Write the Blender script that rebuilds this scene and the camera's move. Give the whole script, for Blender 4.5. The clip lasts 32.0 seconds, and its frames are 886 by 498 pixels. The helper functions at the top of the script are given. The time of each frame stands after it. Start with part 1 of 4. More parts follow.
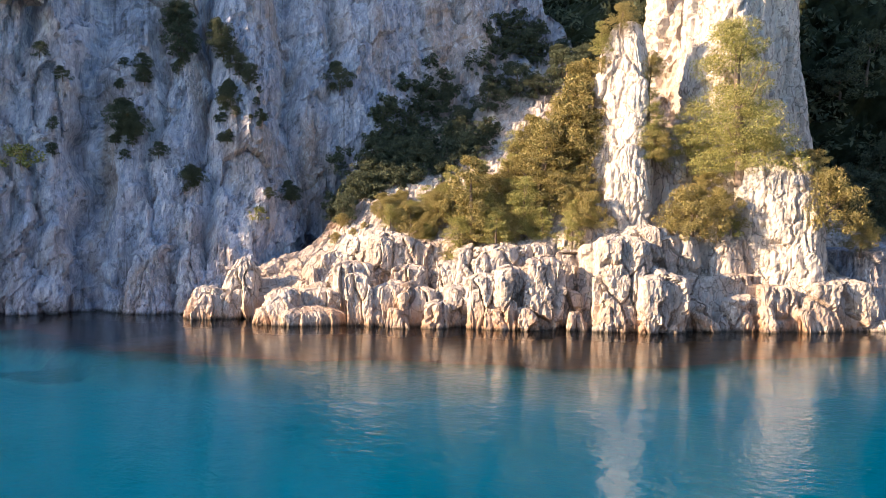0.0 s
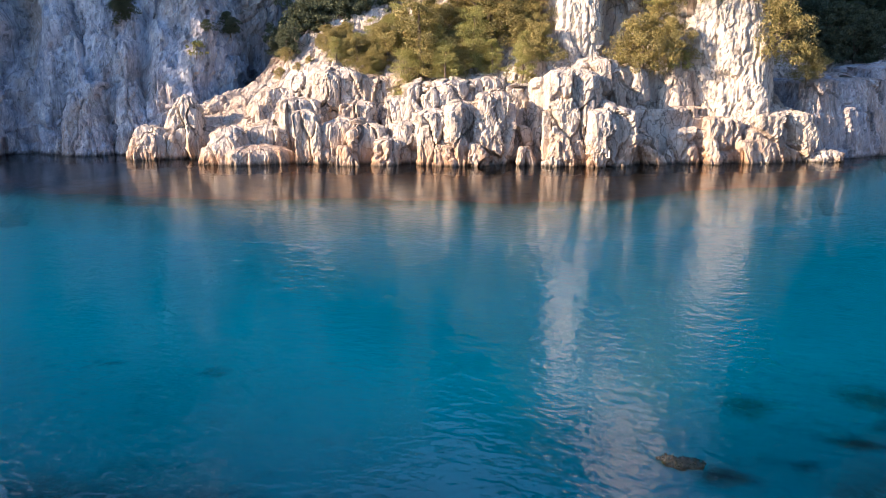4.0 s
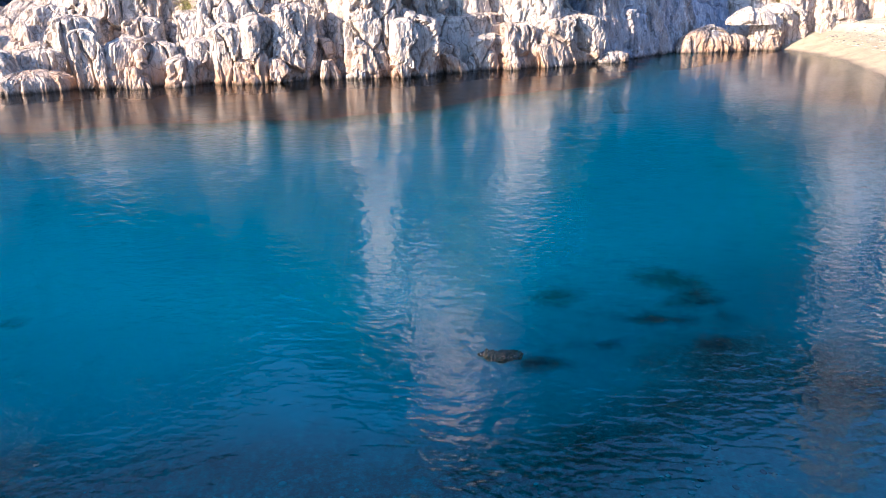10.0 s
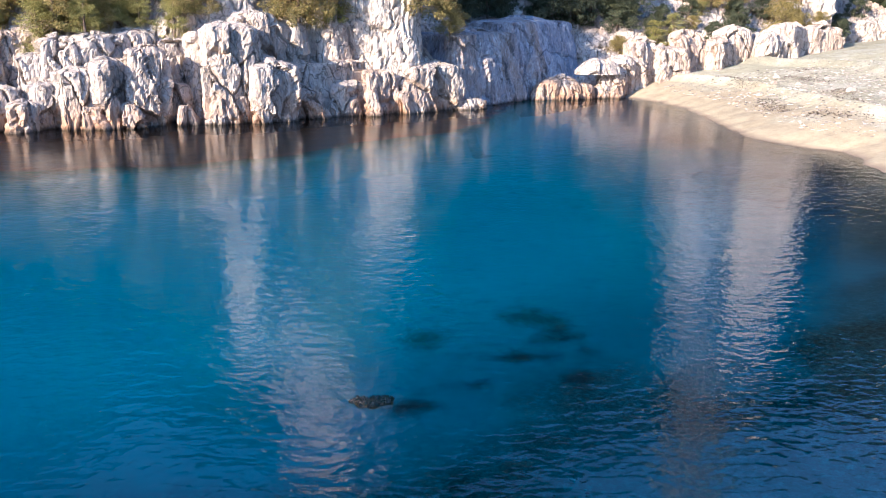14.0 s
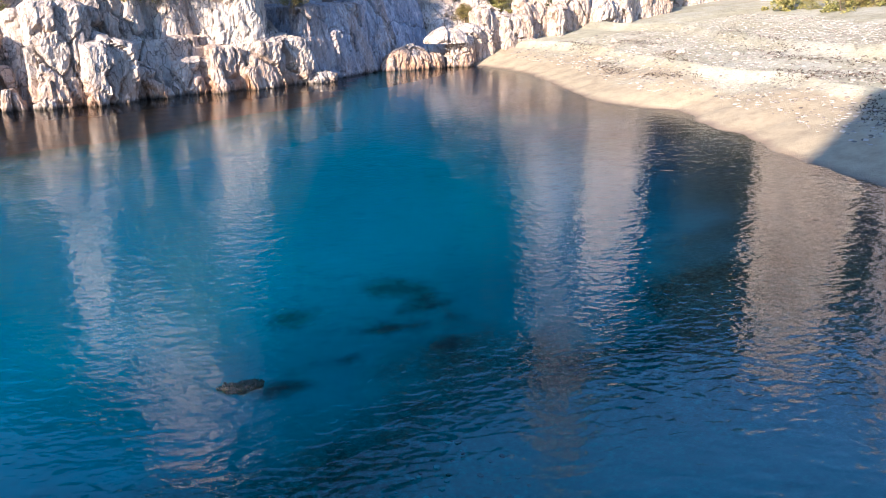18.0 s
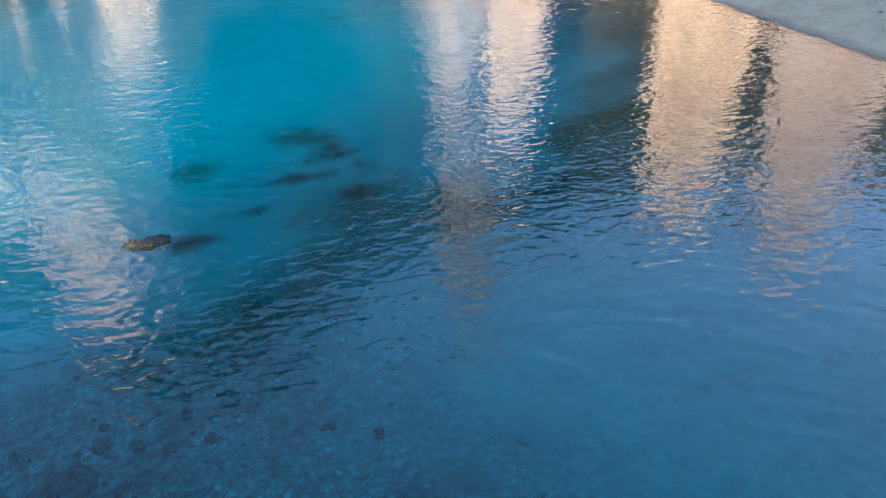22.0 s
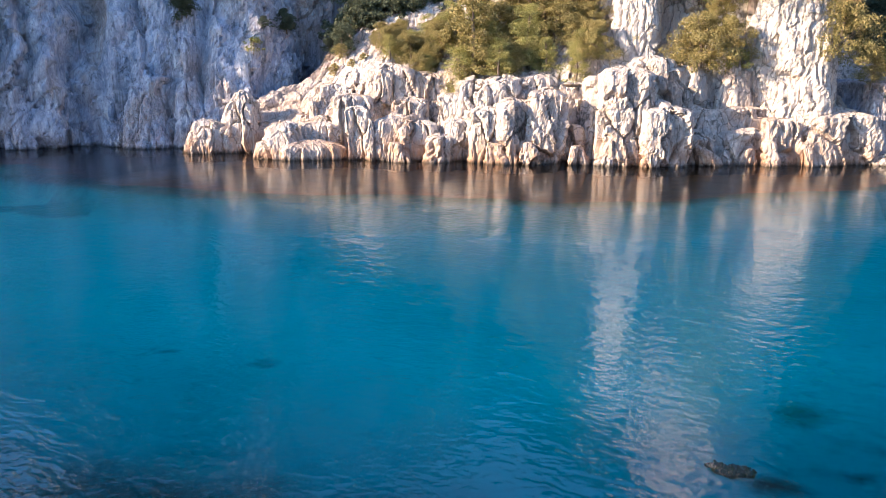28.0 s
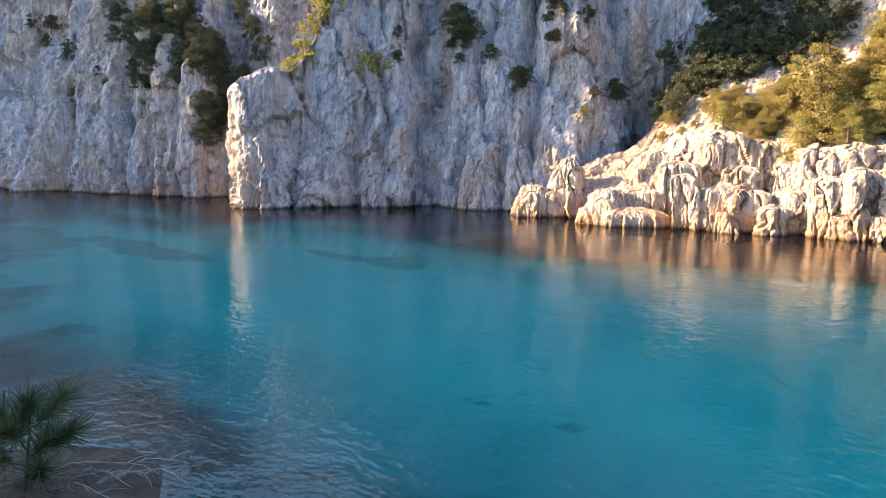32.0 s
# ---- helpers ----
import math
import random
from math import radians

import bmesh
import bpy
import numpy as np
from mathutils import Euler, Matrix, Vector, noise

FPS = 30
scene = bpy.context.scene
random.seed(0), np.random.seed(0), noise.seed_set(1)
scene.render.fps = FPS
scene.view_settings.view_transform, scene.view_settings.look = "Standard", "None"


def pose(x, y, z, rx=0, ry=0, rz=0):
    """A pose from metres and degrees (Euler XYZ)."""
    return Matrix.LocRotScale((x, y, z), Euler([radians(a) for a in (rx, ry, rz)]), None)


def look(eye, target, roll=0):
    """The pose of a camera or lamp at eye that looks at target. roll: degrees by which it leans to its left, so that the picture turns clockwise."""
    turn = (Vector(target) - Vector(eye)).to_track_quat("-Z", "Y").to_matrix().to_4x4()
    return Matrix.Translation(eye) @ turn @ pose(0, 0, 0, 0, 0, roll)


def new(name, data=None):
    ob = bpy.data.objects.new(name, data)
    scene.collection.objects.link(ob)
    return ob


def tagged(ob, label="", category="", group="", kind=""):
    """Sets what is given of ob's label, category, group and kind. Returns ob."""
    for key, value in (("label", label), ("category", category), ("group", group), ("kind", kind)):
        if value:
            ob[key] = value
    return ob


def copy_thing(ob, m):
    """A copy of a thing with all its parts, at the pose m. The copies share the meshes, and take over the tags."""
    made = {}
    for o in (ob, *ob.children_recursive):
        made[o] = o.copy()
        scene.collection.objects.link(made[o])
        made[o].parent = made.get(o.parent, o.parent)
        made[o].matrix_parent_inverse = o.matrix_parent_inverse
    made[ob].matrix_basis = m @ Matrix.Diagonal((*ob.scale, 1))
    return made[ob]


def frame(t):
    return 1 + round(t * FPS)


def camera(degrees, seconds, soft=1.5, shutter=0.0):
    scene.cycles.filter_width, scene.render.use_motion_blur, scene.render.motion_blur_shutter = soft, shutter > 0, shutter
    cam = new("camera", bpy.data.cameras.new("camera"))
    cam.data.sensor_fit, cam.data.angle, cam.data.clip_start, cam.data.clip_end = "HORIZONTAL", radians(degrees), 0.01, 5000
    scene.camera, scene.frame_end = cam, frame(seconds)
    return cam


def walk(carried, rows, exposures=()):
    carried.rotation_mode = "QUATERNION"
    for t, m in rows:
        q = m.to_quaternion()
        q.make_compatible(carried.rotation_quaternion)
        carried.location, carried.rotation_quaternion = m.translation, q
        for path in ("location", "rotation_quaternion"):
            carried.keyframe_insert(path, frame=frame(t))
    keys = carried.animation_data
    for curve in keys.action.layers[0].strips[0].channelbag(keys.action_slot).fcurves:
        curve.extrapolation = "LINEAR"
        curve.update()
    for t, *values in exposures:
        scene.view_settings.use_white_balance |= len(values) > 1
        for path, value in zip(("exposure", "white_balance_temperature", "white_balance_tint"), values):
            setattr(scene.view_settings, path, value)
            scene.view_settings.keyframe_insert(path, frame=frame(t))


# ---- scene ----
cam = camera(58.34, 32.0, soft=0.8)

# ---- the camera turns on a ledge nine metres above the water ----
# seconds, and the turn about x, y and z in degrees
PATH = [
    (0.0, 88.41, -0.41, 24.24), (0.5, 86.81, -0.41, 23.12), (1.0, 84.80, -0.39, 22.26), (1.5, 83.13, -0.38, 22.10),
    (2.0, 81.04, -0.58, 22.13), (2.5, 79.82, -0.35, 22.10), (3.0, 78.43, -0.47, 21.64), (3.5, 77.53, -0.19, 21.16),
    (5.5, 73.87, 0.19, 17.87), (6.0, 73.11, 0.34, 16.73), (6.5, 72.26, 0.63, 15.76), (7.0, 71.77, 0.90, 15.16),
    (7.5, 71.49, 1.01, 14.13), (8.0, 71.27, 0.93, 12.32), (8.5, 71.06, 0.98, 10.85), (9.0, 70.90, 0.93, 9.37),
    (9.5, 70.66, 0.93, 8.00), (10.0, 70.44, 0.97, 6.55), (10.5, 70.70, 0.86, 4.97), (11.0, 71.16, 0.87, 3.84),
    (11.5, 71.63, 0.61, 2.90), (12.0, 72.11, 0.09, 2.03), (12.5, 72.73, -0.07, 1.12), (13.0, 73.55, -0.19, 0.05),
    (13.5, 73.79, -0.46, -1.52), (14.0, 73.59, -0.35, -3.07), (14.5, 73.34, 0.01, -4.55), (16.5, 72.51, -0.08, -10.11),
    (17.0, 72.28, 0.22, -11.21), (17.5, 72.11, 0.19, -12.66), (18.0, 71.60, 0.47, -13.72), (18.5, 70.74, 0.60, -14.96),
    (19.0, 69.86, 0.53, -16.63), (19.5, 68.88, 0.46, -18.21), (20.0, 67.76, 0.37, -19.73), (20.5, 66.96, 0.40, -21.27),
    (21.0, 65.72, 0.09, -22.08), (21.5, 62.60, -0.31, -22.05), (22.0, 60.58, -0.49, -20.45), (22.5, 59.81, -1.28, -16.05),
    (23.0, 59.11, -1.58, -10.63), (23.5, 58.46, -0.94, -3.96), (24.0, 58.76, -0.83, 1.13), (24.5, 61.00, -0.51, 5.90),
    (25.0, 64.09, -0.82, 10.37), (25.5, 67.24, -0.98, 13.82), (27.5, 74.75, -0.45, 21.05), (28.0, 76.48, -0.35, 24.33),
    (28.5, 77.96, 0.36, 29.02), (29.0, 79.22, 0.52, 33.26), (29.5, 79.48, 0.43, 35.38), (30.0, 80.02, 0.46, 37.02),
    (30.5, 80.29, 0.41, 38.98), (31.0, 80.51, 0.47, 42.06), (31.5, 80.78, 0.38, 44.65), (32.0, 81.17, 0.12, 47.24),
]
EYE = (0.0, 0.0, 9.0)
walk(cam, [(t, pose(*EYE, rx, ry, rz)) for t, rx, ry, rz in PATH],
     [(0, 1.66, 5800, 10), (3, 1.62, 5500, 10), (6, 1.72, 5250, 10), (9, 1.76, 4950, 10), (12, 1.63, 4700, 10), (14, 1.56, 4700, 10), (18, 1.56, 4830, 10), (20, 1.62, 4820, 10), (21, 1.78, 4800, 10), (21.6, 2.3, 5400, 10),
      (22.6, 2.65, 6100, 10), (24, 2.55, 5700, 10), (25.5, 2.42, 5400, 10), (28, 1.82, 5200, 10), (30, 1.82, 5900, 10), (31, 1.9, 6200, 10), (32, 2.1, 6600, 10)])

# ---- light: a low warm sun over the mouth of the inlet, clear sky ----
SUN_EL, SUN_DIR = radians(21), Vector((-0.78, -0.626, 0))
sun_to = Vector((SUN_DIR.x * math.cos(SUN_EL), SUN_DIR.y * math.cos(SUN_EL), math.sin(SUN_EL)))
world = bpy.data.worlds.new("sky")
scene.world = world
world.use_nodes = True
wn = world.node_tree.nodes
sky = wn.new("ShaderNodeTexSky")
sky.sky_type, sky.sun_disc, sky.ozone_density, sky.dust_density = "NISHITA", False, 1.9, 0.6
sky.sun_elevation, sky.sun_rotation = SUN_EL, math.atan2(SUN_DIR.x, SUN_DIR.y)
wn["Background"].inputs["Strength"].default_value = 0.112
world.node_tree.links.new(sky.outputs[0], wn["Background"].inputs["Color"])
sun = new("sun", bpy.data.lights.new("sun", "SUN"))
sun.data.energy, sun.data.angle, sun.data.color = 5.0, radians(0.9), (1.0, 0.66, 0.375)
sun.matrix_world = look(Vector((0, 0, 80)) + sun_to * 60, (0, 0, 80))


# ---- materials ----
class Mat:
    """A node material under construction."""

    def __init__(self, name):
        self.m = bpy.data.materials.new(name)
        self.m.use_nodes = True
        self.t = self.m.node_tree
        self.b = self.t.nodes["Principled BSDF"]
        self.out = self.t.nodes["Material Output"]
        self.geo = self.node("ShaderNodeNewGeometry")

    def node(self, kind, **sets):
        n = self.t.nodes.new(kind)
        for key, v in sets.items():
            n.inputs[key.replace("_", " ")].default_value = v
        return n

    def link(self, a, b):
        self.t.links.new(a, b)

    def coords(self, sx=1.0, sy=1.0, sz=1.0):
        n = self.node("ShaderNodeVectorMath")
        n.operation = "MULTIPLY"
        n.inputs[1].default_value = (sx, sy, sz)
        self.link(self.geo.outputs["Position"], n.inputs[0])
        return n.outputs[0]

    def noise(self, scale, detail=4.0, rough=0.55, xyz=(1, 1, 1), warp=0.0):
        n = self.node("ShaderNodeTexNoise", Scale=scale, Detail=detail, Roughness=rough, Distortion=warp)
        self.link(self.coords(*xyz), n.inputs["Vector"])
        return n.outputs["Fac"]

    def ramp(self, fac, *stops):
        n = self.node("ShaderNodeValToRGB")
        e = n.color_ramp.elements
        while len(e) < len(stops):
            e.new(0.5)
        for el, (p, c) in zip(e, stops):
            el.position = p
            el.color = (*c, 1) if isinstance(c, tuple) else (c, c, c, 1)
        self.link(fac, n.inputs[0])
        return n.outputs[0]

    def mix(self, fac, a, b, mode="MIX"):
        n = self.node("ShaderNodeMix")
        n.data_type, n.blend_type = "RGBA", mode
        for k, v in ((0, fac), (6, a), (7, b)):
            if isinstance(v, (int, float)):
                n.inputs[k].default_value = v
            elif isinstance(v, tuple):
                n.inputs[k].default_value = (*v, 1)
            else:
                self.link(v, n.inputs[k])
        return n.outputs[2]

    def math(self, op, a, b=0.0):
        n = self.node("ShaderNodeMath")
        n.operation = op
        for k, v in ((0, a), (1, b)):
            if isinstance(v, (int, float)):
                n.inputs[k].default_value = v
            else:
                self.link(v, n.inputs[k])
        return n.outputs[0]

    def bump(self, height, dist, strength=1.0, normal=None):
        n = self.node("ShaderNodeBump", Strength=strength, Distance=dist)
        self.link(height, n.inputs["Height"])
        if normal:
            self.link(normal, n.inputs["Normal"])
        return n.outputs[0]

    def height(self):
        n = self.node("ShaderNodeSeparateXYZ")
        self.link(self.geo.outputs["Position"], n.inputs[0])
        return n.outputs[2]

    def done(self, colour, rough=0.9, normal=None):
        self.b.inputs["Roughness"].default_value = rough
        self.b.inputs["Specular IOR Level"].default_value = 0.25
        if isinstance(colour, tuple):
            self.b.inputs["Base Color"].default_value = (*colour, 1)
        else:
            self.link(colour, self.b.inputs["Base Color"])
        if normal:
            self.link(normal, self.b.inputs["Normal"])
        return self.m


def limestone(name, pale, grey, ochre, ochre_amount=0.5, streaks=0.3, stain=0.0, panels=0.0, light=(0.58, 0.56, 0.53)):
    k = Mat(name)
    big = k.noise(0.16, 5, 0.6)
    streak = k.noise(1.0, 6, 0.66, (0.8, 0.8, 0.22), 0.6)
    fine = k.noise(3.2, 7, 0.68, (1, 1, 0.45))
    pits = k.noise(1.5, 5, 0.7, (1, 1, 0.55))
    c = k.mix(k.ramp(streak, (0.36, 0.0), (0.60, 1.0)), grey, pale)
    c = k.mix(k.math("MULTIPLY", k.ramp(big, (0.48, 0.0), (0.62, 1.0)), ochre_amount), c, ochre)
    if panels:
        # broad tan and blue panels; the blue one holds the cool tone of shade
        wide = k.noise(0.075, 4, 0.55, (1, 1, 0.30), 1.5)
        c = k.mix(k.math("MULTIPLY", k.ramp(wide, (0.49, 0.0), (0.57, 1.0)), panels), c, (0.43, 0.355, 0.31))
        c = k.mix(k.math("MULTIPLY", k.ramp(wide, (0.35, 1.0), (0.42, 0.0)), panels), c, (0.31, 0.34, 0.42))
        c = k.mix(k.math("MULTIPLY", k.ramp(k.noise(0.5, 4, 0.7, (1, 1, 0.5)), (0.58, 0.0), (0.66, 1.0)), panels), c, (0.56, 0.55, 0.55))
    c = k.mix(0.6, c, k.ramp(fine, (0.28, 0.45), (0.48, 1.0), (0.72, 1.22)), "MULTIPLY")
    # larger pits, only coloured: their inner shade is a dark tone
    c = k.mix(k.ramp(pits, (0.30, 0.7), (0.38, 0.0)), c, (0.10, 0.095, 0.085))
    if panels:
        # pale scabs scattered over the old face, and hollows whose shade is painted dark
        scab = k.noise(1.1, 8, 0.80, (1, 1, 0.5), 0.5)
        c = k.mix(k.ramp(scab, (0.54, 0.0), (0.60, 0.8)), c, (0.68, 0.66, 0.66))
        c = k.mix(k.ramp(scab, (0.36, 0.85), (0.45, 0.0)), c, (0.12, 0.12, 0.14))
    # pale chips, and small pits whose shade is painted as dark specks
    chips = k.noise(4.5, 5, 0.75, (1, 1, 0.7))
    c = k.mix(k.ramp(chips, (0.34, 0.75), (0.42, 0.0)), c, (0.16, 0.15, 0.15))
    c = k.mix(k.ramp(chips, (0.58, 0.0), (0.68, 0.6)), c, light)
    # fine cracks
    vor = k.node("ShaderNodeTexVoronoi", Scale=0.8, Randomness=1.0)
    vor.feature = "DISTANCE_TO_EDGE"
    bent = k.node("ShaderNodeVectorMath")
    bent.operation = "ADD"
    wob_ = k.node("ShaderNodeTexNoise", Scale=1.1, Detail=4.0)
    k.link(k.coords(), wob_.inputs["Vector"])
    k.link(k.coords(1, 1, 0.4), bent.inputs[0])
    k.link(wob_.outputs["Color"], bent.inputs[1])
    k.link(bent.outputs[0], vor.inputs["Vector"])
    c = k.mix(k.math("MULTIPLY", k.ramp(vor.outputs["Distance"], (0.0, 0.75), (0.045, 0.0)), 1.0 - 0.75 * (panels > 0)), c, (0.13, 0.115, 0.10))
    # rain streaks down the face
    run = k.noise(0.9, 5, 0.65, (1, 1, 0.06), 0.8)
    c = k.mix(k.math("MULTIPLY", k.ramp(run, (0.54, 0.0), (0.68, 1.0)), streaks), c, (0.13, 0.13, 0.14))
    # iron stain low on the rock
    low = k.math("MULTIPLY", k.ramp(k.math("MULTIPLY", k.height(), 0.3), (0.08, 1.0), (0.85, 0.0)), k.ramp(k.noise(0.35, 4, 0.6), (0.40, 0.0), (0.58, 1.0)))
    c = k.mix(k.math("MULTIPLY", low, stain), c, (0.42, 0.23, 0.11))
    # the dark band of algae just above the water
    edge = k.math("ADD", k.height(), k.math("MULTIPLY", k.math("SUBTRACT", fine, 0.5), 0.7))
    c = k.mix(k.ramp(k.math("MULTIPLY", edge, 1.0), (0.02, 0.85), (0.38, 0.0)), c, (0.055, 0.045, 0.03))
    n = k.bump(fine, 0.22, 1.0)
    n = k.bump(k.noise(9, 5, 0.7), 0.06, 0.9, n)
    return k.done(c, 0.92, n)


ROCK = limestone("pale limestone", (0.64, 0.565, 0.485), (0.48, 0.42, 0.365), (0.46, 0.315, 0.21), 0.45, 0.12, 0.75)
# CLIFF: grey limestone with the bluish shade on it put into the colours
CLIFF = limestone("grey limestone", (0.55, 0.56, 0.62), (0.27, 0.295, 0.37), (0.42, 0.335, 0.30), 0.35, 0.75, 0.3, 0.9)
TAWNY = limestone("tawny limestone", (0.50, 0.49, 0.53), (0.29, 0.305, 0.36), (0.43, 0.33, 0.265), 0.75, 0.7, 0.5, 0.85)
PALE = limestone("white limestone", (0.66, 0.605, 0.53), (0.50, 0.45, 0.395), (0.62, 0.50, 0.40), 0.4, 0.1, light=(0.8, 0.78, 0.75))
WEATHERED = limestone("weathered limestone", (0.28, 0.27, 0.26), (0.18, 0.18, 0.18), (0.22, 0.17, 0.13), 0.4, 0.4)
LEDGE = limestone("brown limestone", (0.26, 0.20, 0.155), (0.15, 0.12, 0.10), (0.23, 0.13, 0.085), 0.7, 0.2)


def foliage(name, dark, light, dry):
    k = Mat(name)
    rnd = k.geo.outputs["Random Per Island"]
    c = k.ramp(rnd, (0.0, dark), (0.55, light), (1.0, dry))
    k.b.inputs["Transmission Weight"].default_value = 0.0
    m = k.done(c, 0.7)
    tr = k.node("ShaderNodeBsdfTranslucent")
    k.link(c, tr.inputs["Color"])
    mixer = k.node("ShaderNodeMixShader", Fac=0.28)
    k.link(k.b.outputs[0], mixer.inputs[1])
    k.link(tr.outputs[0], mixer.inputs[2])
    k.link(mixer.outputs[0], k.out.inputs["Surface"])
    return m


# PINE and OAK carry the low sun's gold in their colour, DARK the shade
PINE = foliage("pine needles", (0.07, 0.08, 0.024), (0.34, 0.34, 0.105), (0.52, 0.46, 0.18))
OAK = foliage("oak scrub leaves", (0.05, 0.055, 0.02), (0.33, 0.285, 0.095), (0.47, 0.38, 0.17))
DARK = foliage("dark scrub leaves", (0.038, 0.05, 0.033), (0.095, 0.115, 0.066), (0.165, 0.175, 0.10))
k = Mat("bark")
BARK = k.done(k.ramp(k.noise(4, 4, 0.6, (1, 1, 0.2)), (0.3, (0.10, 0.075, 0.055)), (0.7, (0.24, 0.19, 0.15))), 0.95)

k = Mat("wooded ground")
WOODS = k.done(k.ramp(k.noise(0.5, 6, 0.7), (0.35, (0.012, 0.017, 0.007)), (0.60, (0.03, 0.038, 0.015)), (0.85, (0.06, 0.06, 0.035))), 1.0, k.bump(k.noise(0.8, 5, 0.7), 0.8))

k = Mat("shingle")
speck = k.noise(7, 3, 0.7)
patch = k.noise(0.22, 5, 0.6)
c = k.mix(k.ramp(patch, (0.42, 0.0), (0.60, 1.0)), (0.37, 0.36, 0.255), (0.46, 0.455, 0.36))
grav = k.node("ShaderNodeAttribute")
grav.attribute_name = "gravel"
c = k.mix(grav.outputs["Fac"], (0.42, 0.36, 0.24), c)
c = k.mix(k.math("MULTIPLY", k.ramp(speck, (0.32, 0.85), (0.44, 0.0)), k.math("ADD", k.math("MULTIPLY", grav.outputs["Fac"], 0.85), 0.15)), c, (0.20, 0.17, 0.14))
c = k.mix(0.8, c, k.ramp(k.noise(1.1, 5, 0.7), (0.3, 0.68), (0.55, 1.0), (0.75, 1.12)), "MULTIPLY")
wet = k.ramp(k.math("ADD", k.height(), k.math("MULTIPLY", k.noise(0.5, 3), 0.25)), (0.12, 1.0), (0.34, 0.0))
c = k.mix(wet, c, (0.24, 0.19, 0.14))
BEACH = k.done(c, 0.9, k.bump(speck, 0.08, 0.8))

k = Mat("sea bed")
weed = k.node("ShaderNodeAttribute")
weed.attribute_name = "weed"
peb = k.node("ShaderNodeAttribute")
peb.attribute_name = "pebble"
sand = k.ramp(k.noise(0.10, 4, 0.6), (0.35, (0.50, 0.51, 0.47)), (0.65, (0.62, 0.62, 0.56)))
stones = k.ramp(k.noise(4.6, 8, 0.85), (0.36, (0.07, 0.065, 0.055)), (0.50, (0.22, 0.20, 0.165)), (0.63, (0.50, 0.47, 0.40)))
stones = k.mix(0.8, stones, k.ramp(k.noise(0.55, 5, 0.7), (0.34, 0.40), (0.52, 0.85), (0.66, 1.15)), "MULTIPLY")
c = k.mix(peb.outputs["Fac"], sand, stones)
ragged = k.math("ADD", weed.outputs["Fac"], k.math("MULTIPLY", k.math("SUBTRACT", k.noise(1.1, 6, 0.7), 0.5), 1.5))
c = k.mix(k.ramp(ragged, (0.08, 0.0), (0.95, 0.9)), c, k.ramp(k.noise(1.2, 4, 0.7), (0.3, (0.009, 0.014, 0.022)), (0.7, (0.024, 0.034, 0.048))))
shal = k.node("ShaderNodeAttribute")
shal.attribute_name = "shallow"
c = k.mix(shal.outputs["Fac"], c, k.ramp(k.noise(3, 4, 0.7), (0.3, (0.21, 0.16, 0.11)), (0.7, (0.42, 0.34, 0.24))))
# brown shelf bed, its orange heightened to imitate the sunlit rocks' reflection
brown_ = k.node("ShaderNodeAttribute")
brown_.attribute_name = "brown"
c = k.mix(brown_.outputs["Fac"], c, k.ramp(k.noise(0.8, 5, 0.7), (0.3, (0.15, 0.06, 0.014)), (0.7, (0.44, 0.19, 0.05))))
SEABED = k.done(c, 1.0)

k = Mat("weedy rock")
WEEDY = k.done(k.ramp(k.noise(3, 5, 0.7), (0.35, (0.010, 0.009, 0.006)), (0.6, (0.04, 0.026, 0.012)), (0.78, (0.12, 0.07, 0.03))), 0.9)

k = Mat("sea water")
calm = k.ramp(k.noise(0.06, 3, 0.6), (0.36, 0.55), (0.62, 1.0))
r0 = k.noise(1.1, 1, 0.5, (0.8, 1.1, 1), 0.5)
r1 = k.noise(2.3, 1, 0.5, (0.8, 1.2, 1), 0.4)
r2 = k.noise(4.8, 1, 0.5, (0.85, 1.15, 1), 0.3)
n = k.bump(k.math("MULTIPLY", r0, calm), 0.024, 1.0)
n = k.bump(k.math("MULTIPLY", r1, calm), 0.025, 1.0, n)
n = k.bump(k.math("MULTIPLY", r2, calm), 0.0115, 1.0, n)
depth = k.node("ShaderNodeAttribute")
depth.attribute_name = "depth"
tint = k.ramp(depth.outputs["Fac"], (0.0, (0.97, 0.98, 0.98)), (0.24, (0.82, 0.90, 0.92)), (0.42, (0.36, 0.88, 0.93)), (0.62, (0.05, 0.93, 0.98)), (1.0, (0.02, 0.89, 0.99)))
clear = k.node("ShaderNodeBsdfTransparent")
k.link(tint, clear.inputs["Color"])
# sunlight scattered in the water, put in as a diffuse turquoise colour
lit_water = k.node("ShaderNodeBsdfDiffuse", Color=(0.0, 0.43, 0.68, 1))
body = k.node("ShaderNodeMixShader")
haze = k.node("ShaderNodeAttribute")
haze.attribute_name = "lit_haze"
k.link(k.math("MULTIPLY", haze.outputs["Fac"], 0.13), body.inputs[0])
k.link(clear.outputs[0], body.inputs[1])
k.link(lit_water.outputs[0], body.inputs[2])
gloss = k.node("ShaderNodeBsdfGlossy", Roughness=0.0)
k.link(n, gloss.inputs["Normal"])
fres = k.node("ShaderNodeFresnel", IOR=1.57)
k.link(n, fres.inputs["Normal"])
surf = k.node("ShaderNodeMixShader")
k.link(fres.outputs[0], surf.inputs[0])
k.link(body.outputs[0], surf.inputs[1])
k.link(gloss.outputs[0], surf.inputs[2])
k.link(surf.outputs[0], k.out.inputs["Surface"])
WATER = k.m


# ---- noise on arrays of places ----
GRAD = np.random.RandomState(7).normal(size=(4096, 3))
GRAD /= np.linalg.norm(GRAD, axis=1)[:, None]


